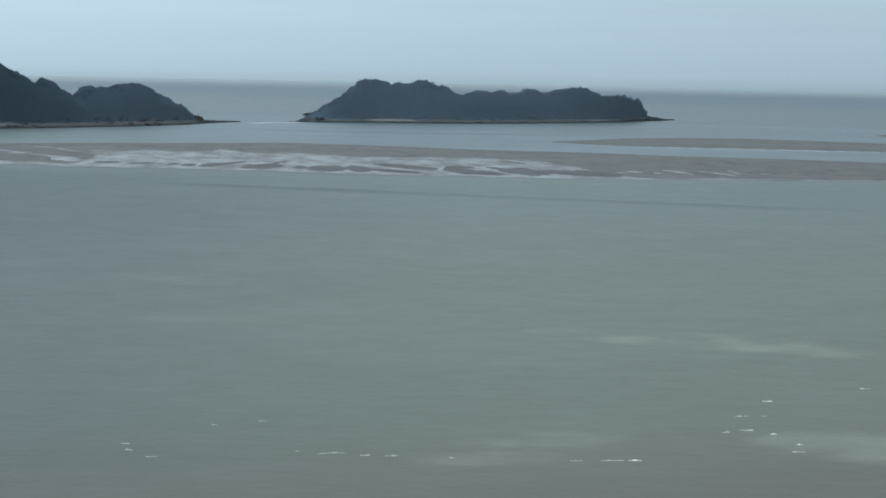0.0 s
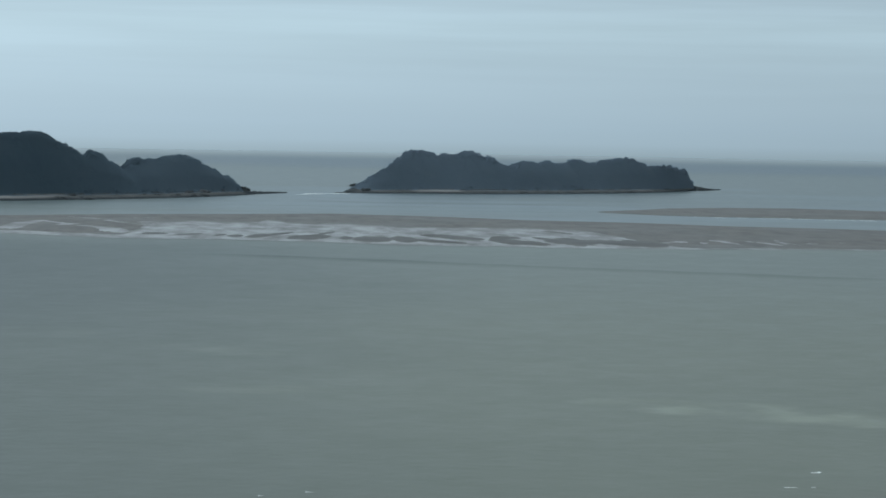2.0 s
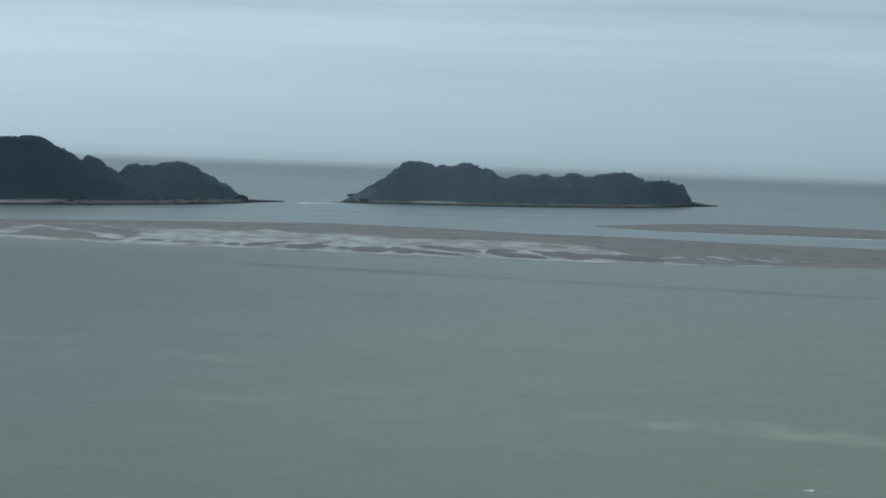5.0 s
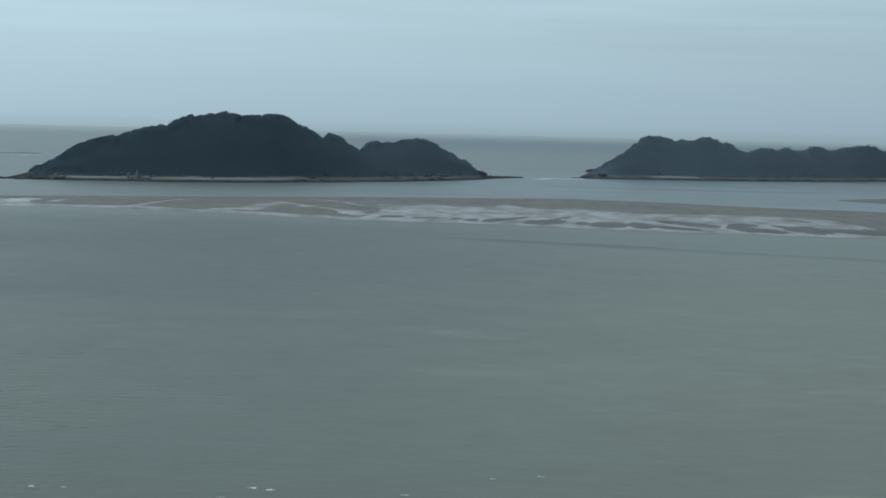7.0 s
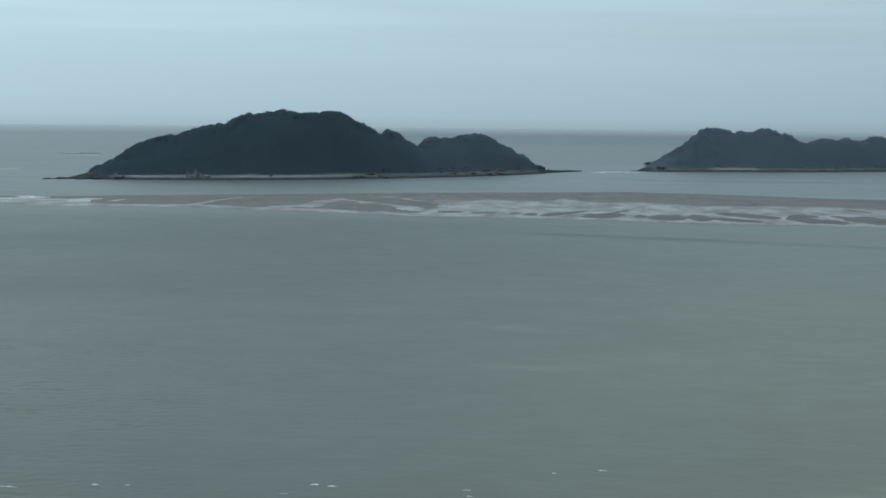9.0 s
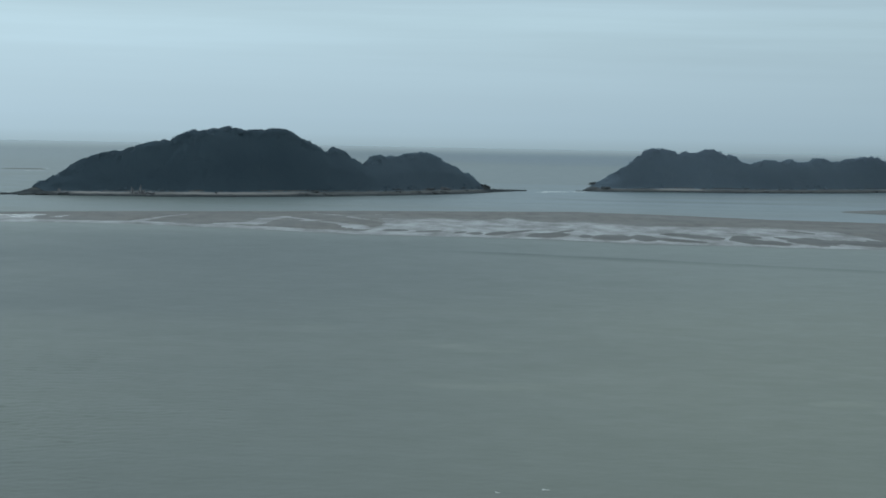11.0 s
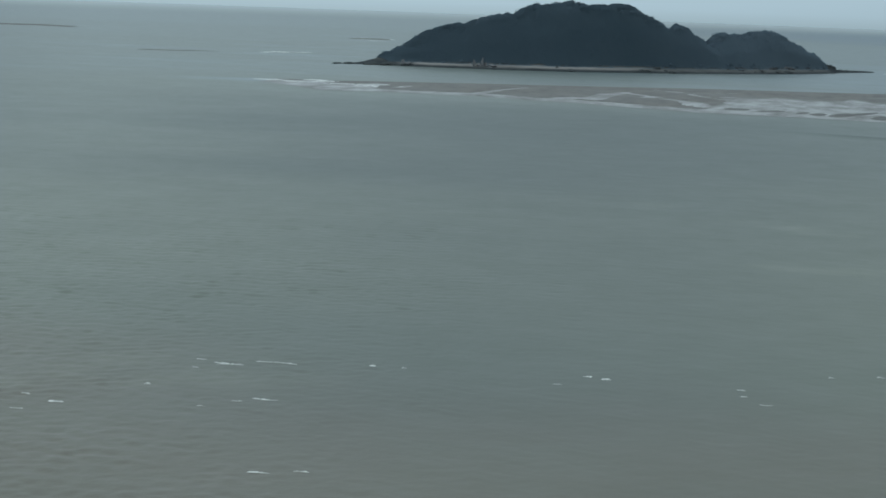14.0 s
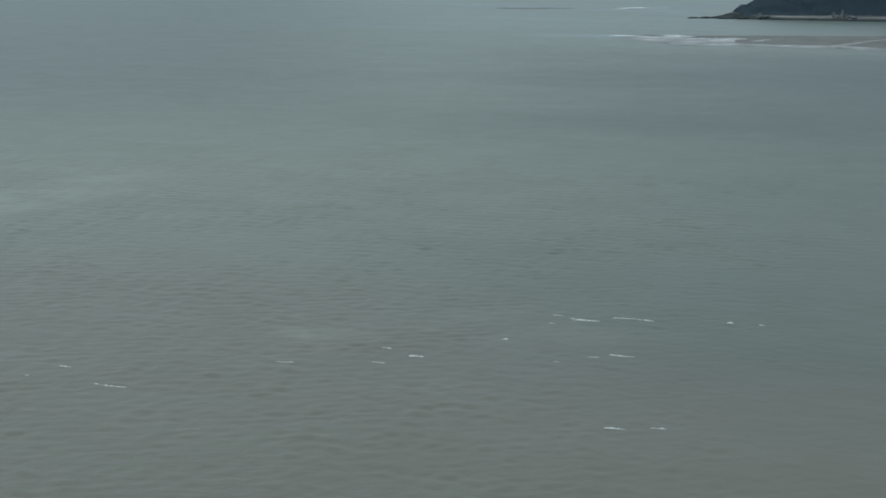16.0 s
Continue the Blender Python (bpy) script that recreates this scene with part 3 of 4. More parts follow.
def trunk_data(seed):
    """A tapered, slightly bent trunk from 0 to 1 with two limbs."""
    rng = np.random.RandomState(300 + seed)
    vs, fs, n = [], [], 0
    stems = [((0, 0, 0), (rng.normal(0, 0.1), rng.normal(0, 0.1), 1.0), 0.085, 0.04)]
    for k in range(2):
        a = rng.rand() * 6.28
        stems.append(((0, 0, 0.5 + 0.15 * k), (0.5 * math.cos(a), 0.5 * math.sin(a), 1.1), 0.045, 0.02))
    for p, q, r0, r1 in stems:
        p, q = np.array(p), np.array(q)
        ring = []
        for t in (0.0, 0.5, 1.0):
            c = p + (q - p) * t + np.array([0.05 * math.sin(3 * t + seed), 0.04 * math.cos(2 * t), 0])
            for j in range(6):
                a = j * math.pi / 3
                ring.append(c + (r0 + (r1 - r0) * t) * np.array([math.cos(a), math.sin(a), 0]))
        vs.append(np.array(ring))
        fs.append(grid_faces(3, 6, True) + n)
        n += 18
    return np.concatenate(vs), np.concatenate(fs)


def island(name, corner, angle, shore, ridge, crest, sandy, labels, seed, bare_until, bare_from, hazed):
    """Ground, forest and trees. In coordinates with s along the island and d away from the mainland: shore and ridge give d, crest the height of the tree tops."""
    ca, sa = math.cos(radians(angle)), math.sin(radians(angle))
    length = crest[-1][0]

    def world(s, d):
        return corner[0] + s * ca - d * sa, corner[1] + s * sa + d * ca

    def ground(s, u):
        """Place and height at s, and u across: -1 near shore, 0 ridge, 1 far shore."""
        top = along(s, crest)
        bare = np.maximum(top - 5.5 * step(top, 4, 14), 0.02 * top)
        dn, dr = along(s, shore), along(s, ridge)
        w = np.maximum(dr - dn, 4.0)
        w = np.where(u > 0, w * (0.35 + 0.5 * step(s, 40, 140)), w)
        beach = np.minimum(30.0, w * 0.42)
        dist = (1 - np.abs(u)) * w
        t = np.clip((dist - beach) / np.maximum(w - beach, 1), 0, 1)
        low = np.minimum(3.0, bare) * np.clip(dist / np.maximum(beach, 1), -1, 1)
        x, y = world(s, dr + u * w)
        h = low + np.maximum(bare - 3.0, 0) * (1 - (1 - t) ** 1.7)
        fold = (vnoise(x / 38, y / 38, 3, 0.5, seed) - 0.5) * 9 * t * (1 - t) * 3.0 * step(bare, 5, 20)
        return x, y, h + fold + 0.5 * (vnoise(x / 6, y / 6, 3, 0.5, seed + 1) - 0.5) * step(dist, 2, 12), dist, beach, top

    def heave(x, y, u):
        """Groups of taller and lower trees."""
        lump = vnoise(x / 5.5, y / 9.0, 2, 0.45, seed + 9)
        return (step(lump, 0.25, 0.6) - 0.62) * (0.38 + 2.0 * (1 - step(np.abs(u), 0.12, 0.26)))

    def verge(dist, beach, x, y):
        """The wood slopes down to the beach."""
        return step(dist / np.maximum(beach, 1), 0.80 + 0.25 * vnoise(x / 6, y / 6, 2, 0.5, seed + 8), 1.45)

    ss = np.arange(-6, length + 8, 3.0)
    us = np.concatenate([np.linspace(-1.12, -0.6, 26), np.linspace(-0.57, 0.57, 34), np.linspace(0.6, 1.12, 26)])
    U, S = np.meshgrid(us, ss, indexing="ij")
    x, y, z, dist, beach, top = ground(S, U)
    z = np.where(dist < 0, np.maximum(dist * 0.12, -2.0), z)
    z = np.where((S < 0) | (S > length), -1.5, z)
    me = mesh_of(name, np.stack([x, y, z], -1).reshape(-1, 3), grid_faces(len(us), len(ss)), SHORE)
    set_values(me, "sandy", along(S, sandy))
    tagged(new(name, me), labels[0], "island", kind="structure")

    # trees: rows over the ground above the beach
    rng = np.random.RandomState(seed + 40)
    spots = []
    for s in np.arange(8, length - 8, 2.9):
        w = float(max(along(s, ridge) - along(s, shore), 4.0))
        u = -1.0
        while u < 1.0:
            gap = (2.9 if abs(u) < 0.2 else 3.8 if u < 0 else 7.0) / w
            u += gap
            s1, u1 = s + rng.uniform(-1.4, 1.4), u + rng.uniform(-0.45, 0.45) * gap
            gx, gy, gz, di, be, tp = (float(v) for v in ground(np.array(s1), np.array(u1)))
            if di < be * 0.92 or tp < 3.5 or s1 < bare_until or s1 > bare_from:
                continue
            if gz < 1.7:
                continue
            spots.append((u1, s1, gx, gy, gz, tp))
    front, vs, fs, ns, n = [], [], [], [], 0
    order = rng.permutation(len(spots))
    # single trees: the front row over the beach and the skyline
    lone = set()
    for i in order:
        u1, s1, gx, gy, gz, tp = spots[i]
        if len(lone) < 145 and (gz < 6.0 and u1 < 0 or abs(u1) < 0.05):
            lone.add(i)
    for i, (u1, s1, gx, gy, gz, tp) in enumerate(spots):
        size = rng.uniform(2.1, 2.7) * (0.72 if gz < 5 else 1.0) * min(1.0, 0.25 + tp / 16)
        if abs(u1) < 0.16:
            # the skyline: low scrub with taller crowns standing out
            size *= rng.uniform(1.1, 1.38) if rng.rand() < 0.2 else rng.uniform(0.86, 1.0)
        else:
            size *= rng.uniform(1.0, 1.2) if rng.rand() < 0.08 else 0.88
        k, turn = rng.randint(8), rng.rand() * 6.283
        tall = size * rng.uniform(0.85, 1.1)
        lift = tall * (0.12 if gz < 6 and u1 < 0 else 0.78 if abs(u1) < 0.16 else 0.40)
        if i in lone:
            front.append((gx, gy, gz - 0.2, size, tall, lift, k, turn))
            continue
        gz += float(heave(gx, gy, u1)) * min(1.0, tp / 14)
        if u1 < -0.2:
            continue
        cv, cf = CROWNS[k]
        c, s_ = math.cos(turn), math.sin(turn)
        v = np.stack([(cv[:, 0] * c - cv[:, 1] * s_) * size + gx, (cv[:, 0] * s_ + cv[:, 1] * c) * size + gy, cv[:, 2] * tall + gz + lift], -1)
        vs.append(v)
        ns.append((v - (gx, gy, gz + lift)) / size * 0.35 + np.array([0, -0.4, 0.75]))
        fs.append(cf + n)
        n += len(cv)
    # sprays of the understorey fill the gaps between the crowns
    count = 250000
    s1, u1 = rng.uniform(8, length - 8, count), rng.uniform(-0.95, 0.2, count)
    gx, gy, gz, di, be, tp = ground(s1, u1)
    ok = (di > be * 0.88) & (tp > 4) & (gz > 1.8) & (s1 > bare_until) & (s1 < bare_from)
    base = np.stack([gx, gy, gz + (np.where(np.abs(u1) < 0.16, rng.uniform(2.8, 4.2, count), rng.uniform(3.0, 3.9, count)) + heave(gx, gy, u1)) * step(tp, 3, 14) * verge(di, be, gx, gy)], -1)[ok]
    lean_out = np.array([math.sin(radians(angle)) * 0.55, -math.cos(radians(angle)) * 0.55, 0.75])
    vs.append(sprays(rng, base, np.repeat(lean_out[None], len(base), 0), 0.40))
    ns.append(np.repeat(lean_out[None] + rng.normal(0, 0.08, (len(base), 3)), 3, 0))
    fs.append(np.arange(3 * len(base)).reshape(-1, 3) + n)
    # the closed canopy under the sprays
    su, sl = np.linspace(-0.97, 0.45, 130), np.arange(max(bare_until, 6), bare_from, 1.3)
    CU, CS = np.meshgrid(su, sl, indexing="ij")
    cx, cy, cz, di, be, tp = ground(CS, CU)
    bush = (3.25 + heave(cx, cy, CU)) * step(tp, 3, 14) + 0.55 * (vnoise(cx / 3.2, cy / 3.2, 3, 0.5, seed + 5) - 0.5)
    cz = cz + np.where(tp > 4, bush * verge(di, be, cx, cy) - 0.4 * (di < be), -1.5)
    fs.append(np.concatenate([q[:, list(c)] for q in [grid_faces(len(su), len(sl))] for c in ((0, 1, 2), (0, 2, 3))]) + n + 3 * len(base))
    skin = np.stack([cx, cy, cz], -1)
    vs.append(skin.reshape(-1, 3))
    ns.append(np.cross(np.gradient(skin, axis=1), np.gradient(skin, axis=0)).reshape(-1, 3))
    verts, normals = np.concatenate(vs), np.concatenate(ns)
    me = mesh_of("forest", verts, np.concatenate(fs), LEAF)
    even_shade(me, normals)
    set_values(me, "hazed", along((verts[:, 0] - corner[0]) * ca + (verts[:, 1] - corner[1]) * sa, hazed))
    tagged(new("forest", me), labels[1], "forest", kind="stuff")
    return front


TREE_MESHES = {}
# share: haze put into the crowns' leaf colour, more on the farther island
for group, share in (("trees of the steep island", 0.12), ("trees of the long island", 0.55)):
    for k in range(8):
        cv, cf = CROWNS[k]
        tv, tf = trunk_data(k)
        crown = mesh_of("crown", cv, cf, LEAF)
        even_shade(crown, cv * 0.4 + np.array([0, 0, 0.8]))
        set_values(crown, "hazed", np.full(len(cv), share))
        TREE_MESHES[group, k] = crown, mesh_of("trunk", tv, tf, BARK)


def tree(x, y, z, size, tall, lift, k, turn, group):
    root = new("tree")
    root.empty_display_size = 0.5
    root.matrix_world = pose(x, y, z, 0, 0, math.degrees(turn))
    crown, trunk = (new(part, me) for part, me in zip(("crown", "trunk"), TREE_MESHES[group, k]))
    crown.parent, trunk.parent = root, root
    crown.location, crown.scale = (0, 0, lift + 0.2), (size, size, tall)
    trunk.scale = (size, size, lift + 0.4)
    tagged(root, "dark green wind-shaped evergreen tree on the island slope", "tree", group)


SHORE_A = [(0, 6), (16, -8), (36, -21), (53, -33), (72, -43), (108, -64), (132, -70), (150, -77), (199, -80.5), (253, -78.4), (313, -71), (344, -66), (380, -57), (416, -42), (437, -33), (457, -20), (478, -11), (510, 0)]
RIDGE_A = [(3, 5), (45, 12), (74, 12), (108, 2), (142, -2), (180, -4), (232, -13), (260, -21), (289, -19), (316, -18), (352, -7), (395, -1), (434, 1), (459, -4), (515, 6)]
CREST_A = [(0, 0.3), (16, 1.1), (25, 2.4), (31, 4.6), (36, 6.2), (41, 10.5), (47, 14.6), (59, 17.8), (69, 24.1), (74, 26.9), (79, 29.2), (86, 31.2), (92, 33.3), (108, 35.8), (114, 37.7), (121, 39.5), (142, 43.6), (154, 47.5),
           (167, 50.9), (183, 51.6), (194, 54.3), (205, 52.2), (214, 51.7), (235, 53.3), (242, 52.7), (247, 50.8), (253, 46.8), (262, 42.4), (278, 36.4), (286, 38.5), (297, 35.8), (307, 28.4), (316, 24.1), (321, 24.1), (334, 31.0), (343, 33.0),
           (359, 31.1), (364, 30.9), (371, 33.4), (387, 34.4), (395, 35.8), (401, 32.9), (414, 27.6), (419, 25.6), (430, 21.1), (439, 17.4), (455, 2.4), (478, 1.1), (508, 0.1)]
SHORE_B = [(0, 2), (20, -14), (60, -22), (87, -33), (108, -45), (135, -55), (195, -64), (269, -65), (324, -57), (372, -45), (398, -30), (430, -14), (486, 6)]
RIDGE_B = [(5, 7), (39, 18), (56, 13), (86, 21), (109, 14), (133, 6), (156, -5), (177, -22), (228, -21), (270, -21), (303, -25), (347, -32), (378, -36), (430, -14), (488, 9)]
CREST_B = [(0, 0.2), (22, 5.8), (31, 10.7), (43, 16.1), (49, 20.9), (54, 22.2), (59, 24.3), (67, 31.6), (75, 34.1), (83, 37.9), (93, 42.3), (99, 40.3), (105, 38.8), (121, 37.0), (133, 39.0), (139, 39.3), (145, 41.1), (163, 34.5),
           (175, 26.2), (180, 26.6), (186, 28.5), (195, 30.4), (200, 30.4), (216, 29.3), (227, 31.2), (249, 28.9), (256, 32.5), (269, 31.9), (275, 29.3), (282, 29.0), (292, 31.6), (303, 32.5), (313, 33.7), (324, 35.1), (329, 34.3), (339, 33.2),
           (348, 29.7), (353, 26.5), (361, 27.0), (371, 29.2), (379, 27.5), (391, 27.1), (400, 24.6), (411, 25.3), (414, 24.5), (422, 22.5), (428, 18.0), (433, 12.5), (438, 8.0), (445, 4.5), (460, 3.2), (475, 1.6), (487, 0.1)]

# share of distance haze painted into the leaf colour along each island
HAZE_A = [(0, 0.05), (230, 0.02), (300, 0.20), (340, 0.32), (450, 0.36)]
HAZE_B = [(0, 0.62), (250, 0.68), (480, 0.86)]
front_a = island("island_west", (-335.3, 1539.8), 37.07, SHORE_A, RIDGE_A, CREST_A, [(0, -0.5), (36, -0.45), (55, 0.25), (150, 0.3), (230, 0.1), (300, -0.12), (430, -0.25), (450, -0.5), (500, -0.5)],
                 ("steep island with a sandy beach over dark tidal rock", "dense dark evergreen forest covering the steep island"), 20, 33, 446, HAZE_A)
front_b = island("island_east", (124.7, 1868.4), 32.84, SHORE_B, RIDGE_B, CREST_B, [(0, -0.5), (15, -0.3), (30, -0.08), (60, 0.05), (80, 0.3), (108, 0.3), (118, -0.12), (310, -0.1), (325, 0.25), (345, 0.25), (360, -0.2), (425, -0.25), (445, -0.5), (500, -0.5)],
                 ("long low island with patches of pale beach", "dense dark evergreen forest covering the long island"), 30, 13, 440, HAZE_B)
for spot in front_a:
    tree(*spot, "trees of the steep island")
for spot in front_b:
    tree(*spot, "trees of the long island")


# ---- rocks of the shores ----
def rock(x, y, z, size, turn, seed, label, rough=0.5, mat=None):
    ob = new("rock", lump_mesh("rock", seed, 1.0, size, mat or ROCK, 3, rough))
    ob.matrix_world = pose(x, y, z, 0, 0, turn)
    tagged(ob, label, "rock", "rocks of the shore")


def frame_point(corner, angle, s, d):
    ca, sa = math.cos(radians(angle)), math.sin(radians(angle))
    return corner[0] + s * ca - d * sa, corner[1] + s * sa + d * ca


WEST, EAST = ((-335.3, 1539.8), 37.07), ((124.7, 1868.4), 32.84)
for dx, dy, dz, size, turn, k, words in ((0, 0, 2.2, (1.2, 1.1, 5.2), 15, 1, "pale pointed crag standing above the beach"), (1.8, 1, 2.0, (1.3, 1.2, 3.2), 60, 2, "pale broken crag beside the beach"),
                                         (-6.4, -1, 2.2, (1.1, 1.0, 4.4), 40, 3, "pale pointed crag standing above the beach"), (-3.2, -1, 1.8, (2.0, 1.5, 1.8), 70, 6, "pale broken crag beside the beach"),
                                         (7, -1, 1.6, (4.2, 2.2, 1.7), 35, 7, "low pale mound of broken rock on the beach")):
    rock(-233 + dx, 1563 + dy, dz, size, turn, k, words, 0.7)
for x, y, z, size, turn, k, words in ((-292, 1549, 1.8, (1.7, 1.4, 3.4), 25, 4, "pale broken crag beside the beach"), (-288, 1550, 1.8, (4.0, 2.0, 1.6), 35, 8, "pale broken crag beside the beach")):
    rock(x, y, z, size, turn, k, words, 0.65)
rnd = random.Random(8)
for where, spots in ((WEST, [(458, -2, 4.2, 4.6), (464, 0, 3.0, 3.2), (447, -14, 4, 3.6), (468, -4, 6, 1.6), (480, -1, 8, 1.3), (492, 1, 7, 1.0), (501, 3, 6, 0.8), (509, 5, 4, 0.6),
                            (6, 3, 6, 0.9), (-4, 4, 6, 0.6), (18, -8, 7, 1.4), (30, -14, 7, 1.8), (42, -22, 6, 1.6)]),
                     (EAST, [(4, 2, 5, 0.9), (12, 0, 5, 2.0), (20, -4, 6, 3.4), (-6, 3, 4, 0.5), (440, -20, 7, 2.6), (452, -14, 8, 1.8), (468, -8, 8, 1.2), (484, -2, 8, 0.8)])):
    for i, (a, b, w, h) in enumerate(spots):
        x, y = frame_point(*where, a, b)
        rock(x, y, 0.1 * h, (w, w * 0.5, 1.4 * h), where[1] + rnd.uniform(-12, 12), 20 + i, "low dark tidal rock ledge at the island's tip", 0.5, WEED_ROCK)
rock(148, 2088, 0.5, (7, 3, 2.0), 20, 50, "small dark rock stack standing in the sea", 0.6, WEED_ROCK)
rock(157, 2094, 0.4, (5, 3, 1.6), 10, 51, "small dark rock stack standing in the sea", 0.6, WEED_ROCK)
for where, edge, n_rocks, seed in ((WEST, SHORE_A, 24, 3), (EAST, SHORE_B, 22, 4)):
    rnd = random.Random(seed)
    for i in range(n_rocks):
        a = rnd.uniform(150, 470)
        b = float(along(a, edge)) + rnd.uniform(1, 26)
        x, y = frame_point(*where, a, b)
        up = b - float(along(a, edge))
        w = rnd.uniform(1.6, 4.2)
        rock(x, y, 0.085 * up, (w, w * rnd.uniform(0.5, 0.8), w * rnd.uniform(0.3, 0.55)), rnd.uniform(0, 180), 60 + i % 9, "dark weed-covered boulder on the tidal shore", 0.5, WEED_ROCK)
for a, up, w, h in ((166, 25, 1.3, 4.2), (171, 26, 1.0, 3.0), (194, 25, 1.4, 4.6), (202, 26, 1.2, 3.6), (230, 26, 1.6, 2.4)):
    x, y = frame_point(*EAST, a, float(along(a, SHORE_B)) + up)
    rock(x, y, 2.0, (w, 1.0, h), 33 + rnd.uniform(-20, 20), 100 + int(a) % 9, "pale narrow rock face at the forest edge", 0.6)
# bare faces under the trees
for a, up, w, h in ((330, 24, 7, 4.5), (372, 22, 6, 5.0), (392, 20, 8, 5.0), (418, 20, 7, 5.5), (436, 17, 6, 5.0), (300, 27, 5, 4.5)):
    x, y = frame_point(*WEST, a, float(along(a, SHORE_A)) + up)
    rock(x, y, 2.0, (w, 2.5, 0.6 * h), 37 + rnd.uniform(-15, 15), 80 + int(a) % 7, "brown rock face below the forest edge", 0.6, BROWN_ROCK)
for a, up, w, h in ((230, 26, 5, 4.2), (262, 27, 5, 4.0), (180, 26, 6, 3.6), (300, 27, 5, 3.6)):
    x, y = frame_point(*EAST, a, float(along(a, SHORE_B)) + up)
    rock(x, y, 2.0, (w, 2.5, 0.7 * h), 33 + rnd.uniform(-15, 15), 90 + int(a) % 7, "brown rock face below the forest edge", 0.6, BROWN_ROCK)


# ---- breaking water ----
def whitecap(x, y, long, deep, seed, label="white foam crest breaking on grey water", high=0.13, turn=0.0, group="whitecaps", full=0.0):
    """Froth: one ragged ribbon along a bent crest, swelling to knots and thinning to threads."""
    rng = np.random.RandomState(seed)
    steps = int(20 + long * 14)
    t = np.linspace(-0.5, 0.5, steps)
    bend = rng.uniform(-0.10, 0.10)
    knot = vnoise(t * long * 2.6 + seed * 3.7, 0 * t, 3, 0.6, seed % 7)
    wide = deep * (0.012 + 0.85 * step(knot, 0.50 - full, 0.72 - full)) * (1 - (2 * t) ** 4)
    mid = bend * long * (1 - 4 * t * t) + deep * 0.7 * (vnoise(t * long * 0.9 + seed, 0 * t + 3, 3) - 0.5)
    tall = high * (0.25 + 0.9 * step(knot, 0.4, 0.75)) * (1 - (2 * t) ** 4)
    ring = []
    for c in (-0.5, -0.3, 0.0, 0.3, 0.5):
        ragged = 1 + 0.5 * (rng.rand(steps) - 0.5)
        up = tall * (1 - (2 * c) ** 2) * ragged - 0.04 * (abs(c) > 0.4)
        ring.append(np.stack([t * long, mid + c * wide * ragged, 0.03 + up], -1))
    me = mesh_of("whitecap", np.stack(ring, 0).reshape(-1, 3), grid_faces(5, steps), FOAM)
    ob = new("whitecap", me)
    ob.matrix_world = pose(x, y, 0.0, 0, 0, turn + rng.uniform(-8, 8))
    tagged(ob, label, "wave foam", group)


CAPS = [(-5, 317, 1.4, 2.2), (-4.4, 312, 1.1, 1.6), (-1, 306.5, 2.0, 0.7), (-29, 320, 1.6, 0.9), (-26, 318.6, 1.7, 0.9), (-33, 312, 1.5, 0.8),
        (-78, 314, 7.5, 0.6), (-85, 311, 5.5, 0.5), (-86, 310, 1.4, 0.6), (-90, 313, 1.8, 0.6), (-89, 306, 1.2, 0.6), (-63, 317, 1.1, 0.6), (-58, 317, 0.9, 0.5),
        (-72.5, 285.5, 4.2, 0.35), (-76, 283, 1.7, 0.5), (-100, 274, 2.4, 0.6), (-106, 278, 1.5, 0.9), (-103.5, 268, 2.0, 0.4), (-116, 263.5, 3.0, 0.5)]
CAPS += [(-92, 291, 1.2, 0.5), (-80, 278, 1.1, 0.4), (-143, 249, 2.0, 1.0), (-131.5, 240.5, 6.0, 0.8), (-145, 242, 0.9, 0.6), (-62, 241.5, 3.0, 0.3), (-57, 243.6, 2.2, 0.25), (9, 333, 1.0, 0.5)]
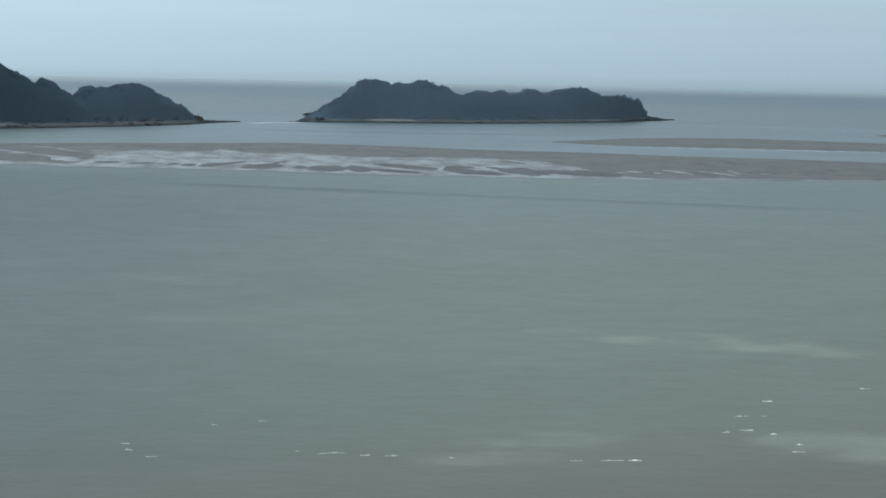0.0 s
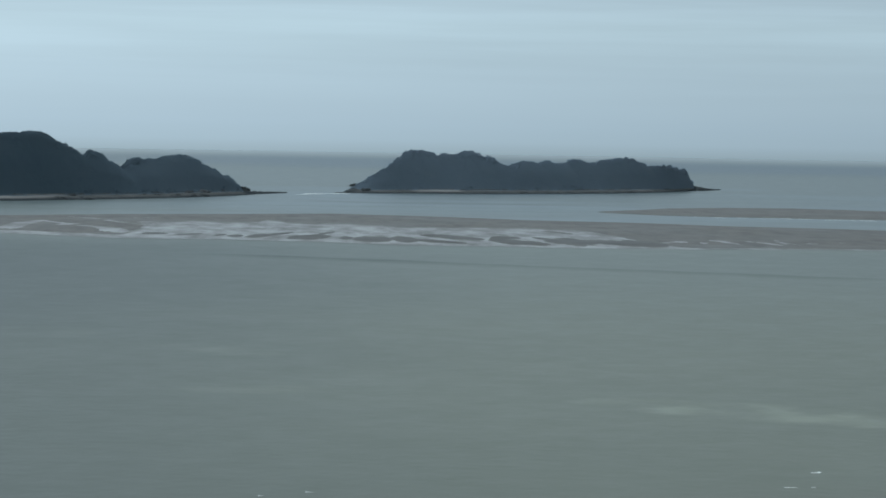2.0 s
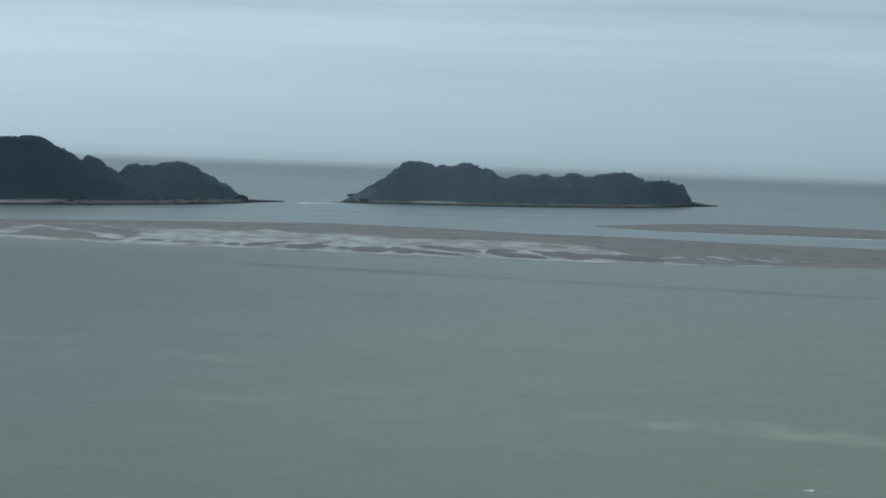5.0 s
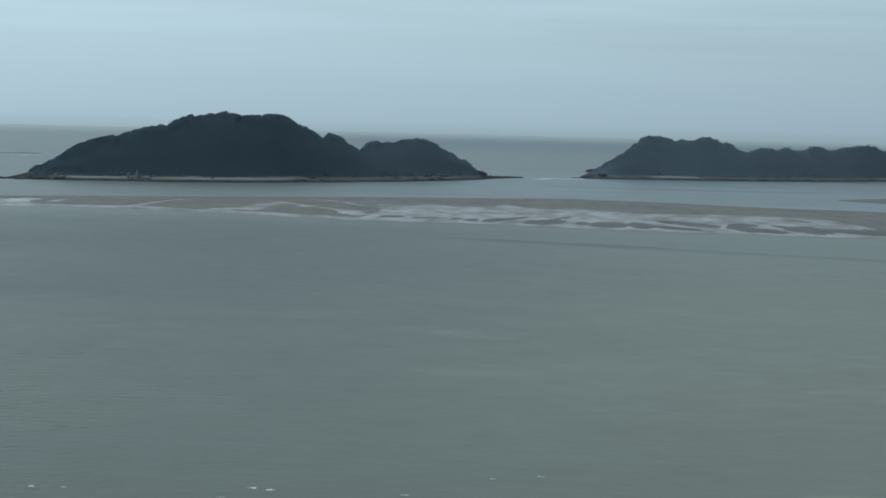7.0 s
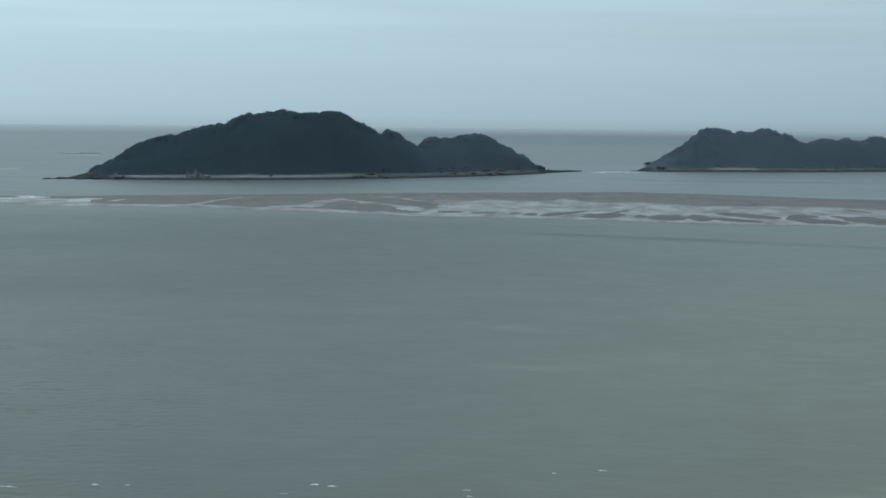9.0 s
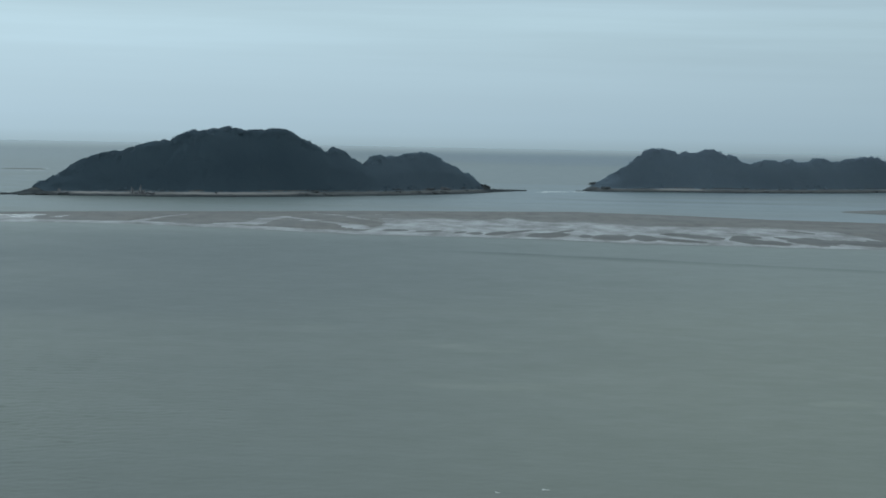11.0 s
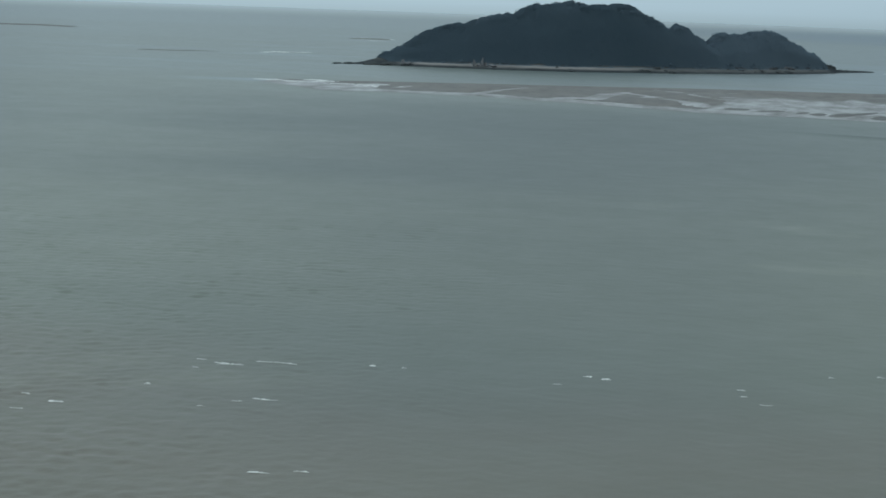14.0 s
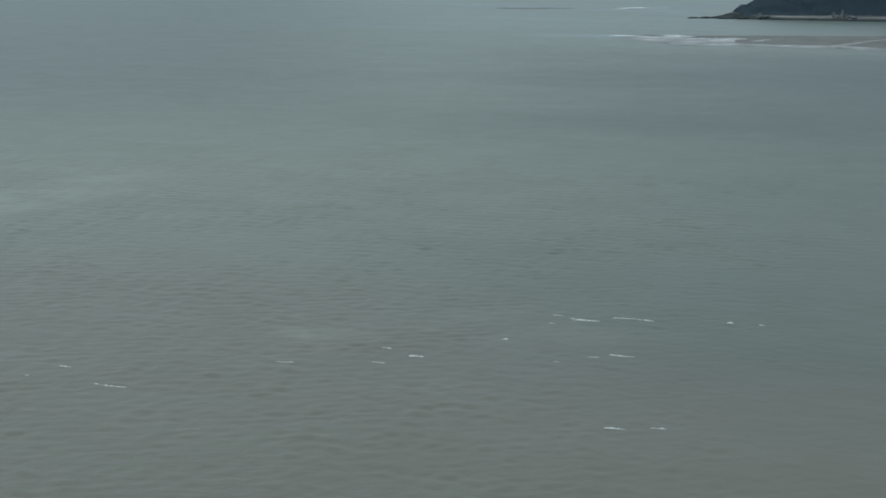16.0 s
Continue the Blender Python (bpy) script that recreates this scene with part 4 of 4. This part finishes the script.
CAPS += [(26, 308, 4.6, 0.7), (31, 306.5, 1.6, 0.6), (35, 306, 2.2, 0.5), (68, 301, 4.0, 0.8), (71.5, 301, 2.2, 0.7), (62.5, 301, 2.2, 0.6), (101, 313, 1.3, 1.4), (99, 307, 2.4, 0.6),
         (99, 339, 2.6, 0.6), (96, 326, 2.6, 0.6), (108, 354, 2.2, 0.6), (99.5, 322, 1.2, 0.6), (131, 368, 2.2, 0.6), (17, 336, 1.4, 0.5), (21, 310, 0.8, 0.5), (44, 304, 1.0, 0.5), (103, 339, 1.0, 0.5), (92, 324, 1.2, 0.5)]
for i, (x, y, long, deep) in enumerate(CAPS):
    whitecap(x, y, 0.92 * long, (0.75 if long > 1.5 else 0.42) * deep, 500 + i)
SURF = [(-318, 1243, 18, 4), (-300, 1233, 16, 5), (-286, 1242, 12, 6), (-272, 1226, 14, 4), (-262, 1240, 10, 7), (-249, 1222, 14, 4), (-238, 1240, 10, 4), (-226, 1218, 12, 3)]
SURF += [(-292, 1259, 15, 5), (-277, 1248, 21, 5), (-261, 1231, 15, 6), (-249, 1210, 18, 5), (-235, 1200, 15, 4), (-239, 1237, 18, 3), (-219, 1202, 15, 3)]
for i, (x, y, long, deep) in enumerate(SURF):
    whitecap(x, y, 1.2 * long, 2.2 * deep, 600 + i, "thin white surf running over the shoal", 0.18, 0, "surf on the shoal", 0.14)
for i, (x, y, long) in enumerate([(349, 1446, 9), (362, 1436, 12), (378, 1430, 8), (393, 1424, 14), (408, 1427, 9), (421, 1424, 12), (440, 1416, 15), (452, 1416, 8), (463, 1413, 12), (483, 1410, 16), (500, 1407, 11)]):
    whitecap(x, y, long, 5.0 + 2.0 * (i % 3), 700 + i, "thin pale surf line along the sandbank", 0.08, -6, "surf on the sandbank", -0.05)
for i, (x, y, long, deep) in enumerate([(96, 1838, 26, 5), (118, 1852, 20, 5), (84, 1822, 16, 4), (-438, 1735, 30, 4), (-420, 1752, 18, 4), (-455, 2298, 24, 6), (-485, 2312, 18, 5), (-438, 1747, 19, 9), (-443, 1719, 11, 7), (-466, 2284, 37, 6), (-447, 2223, 24, 5)]):
    whitecap(x, y, long, deep, 650 + i, "thin white tide race off the island", 0.2, 20, "tide race")
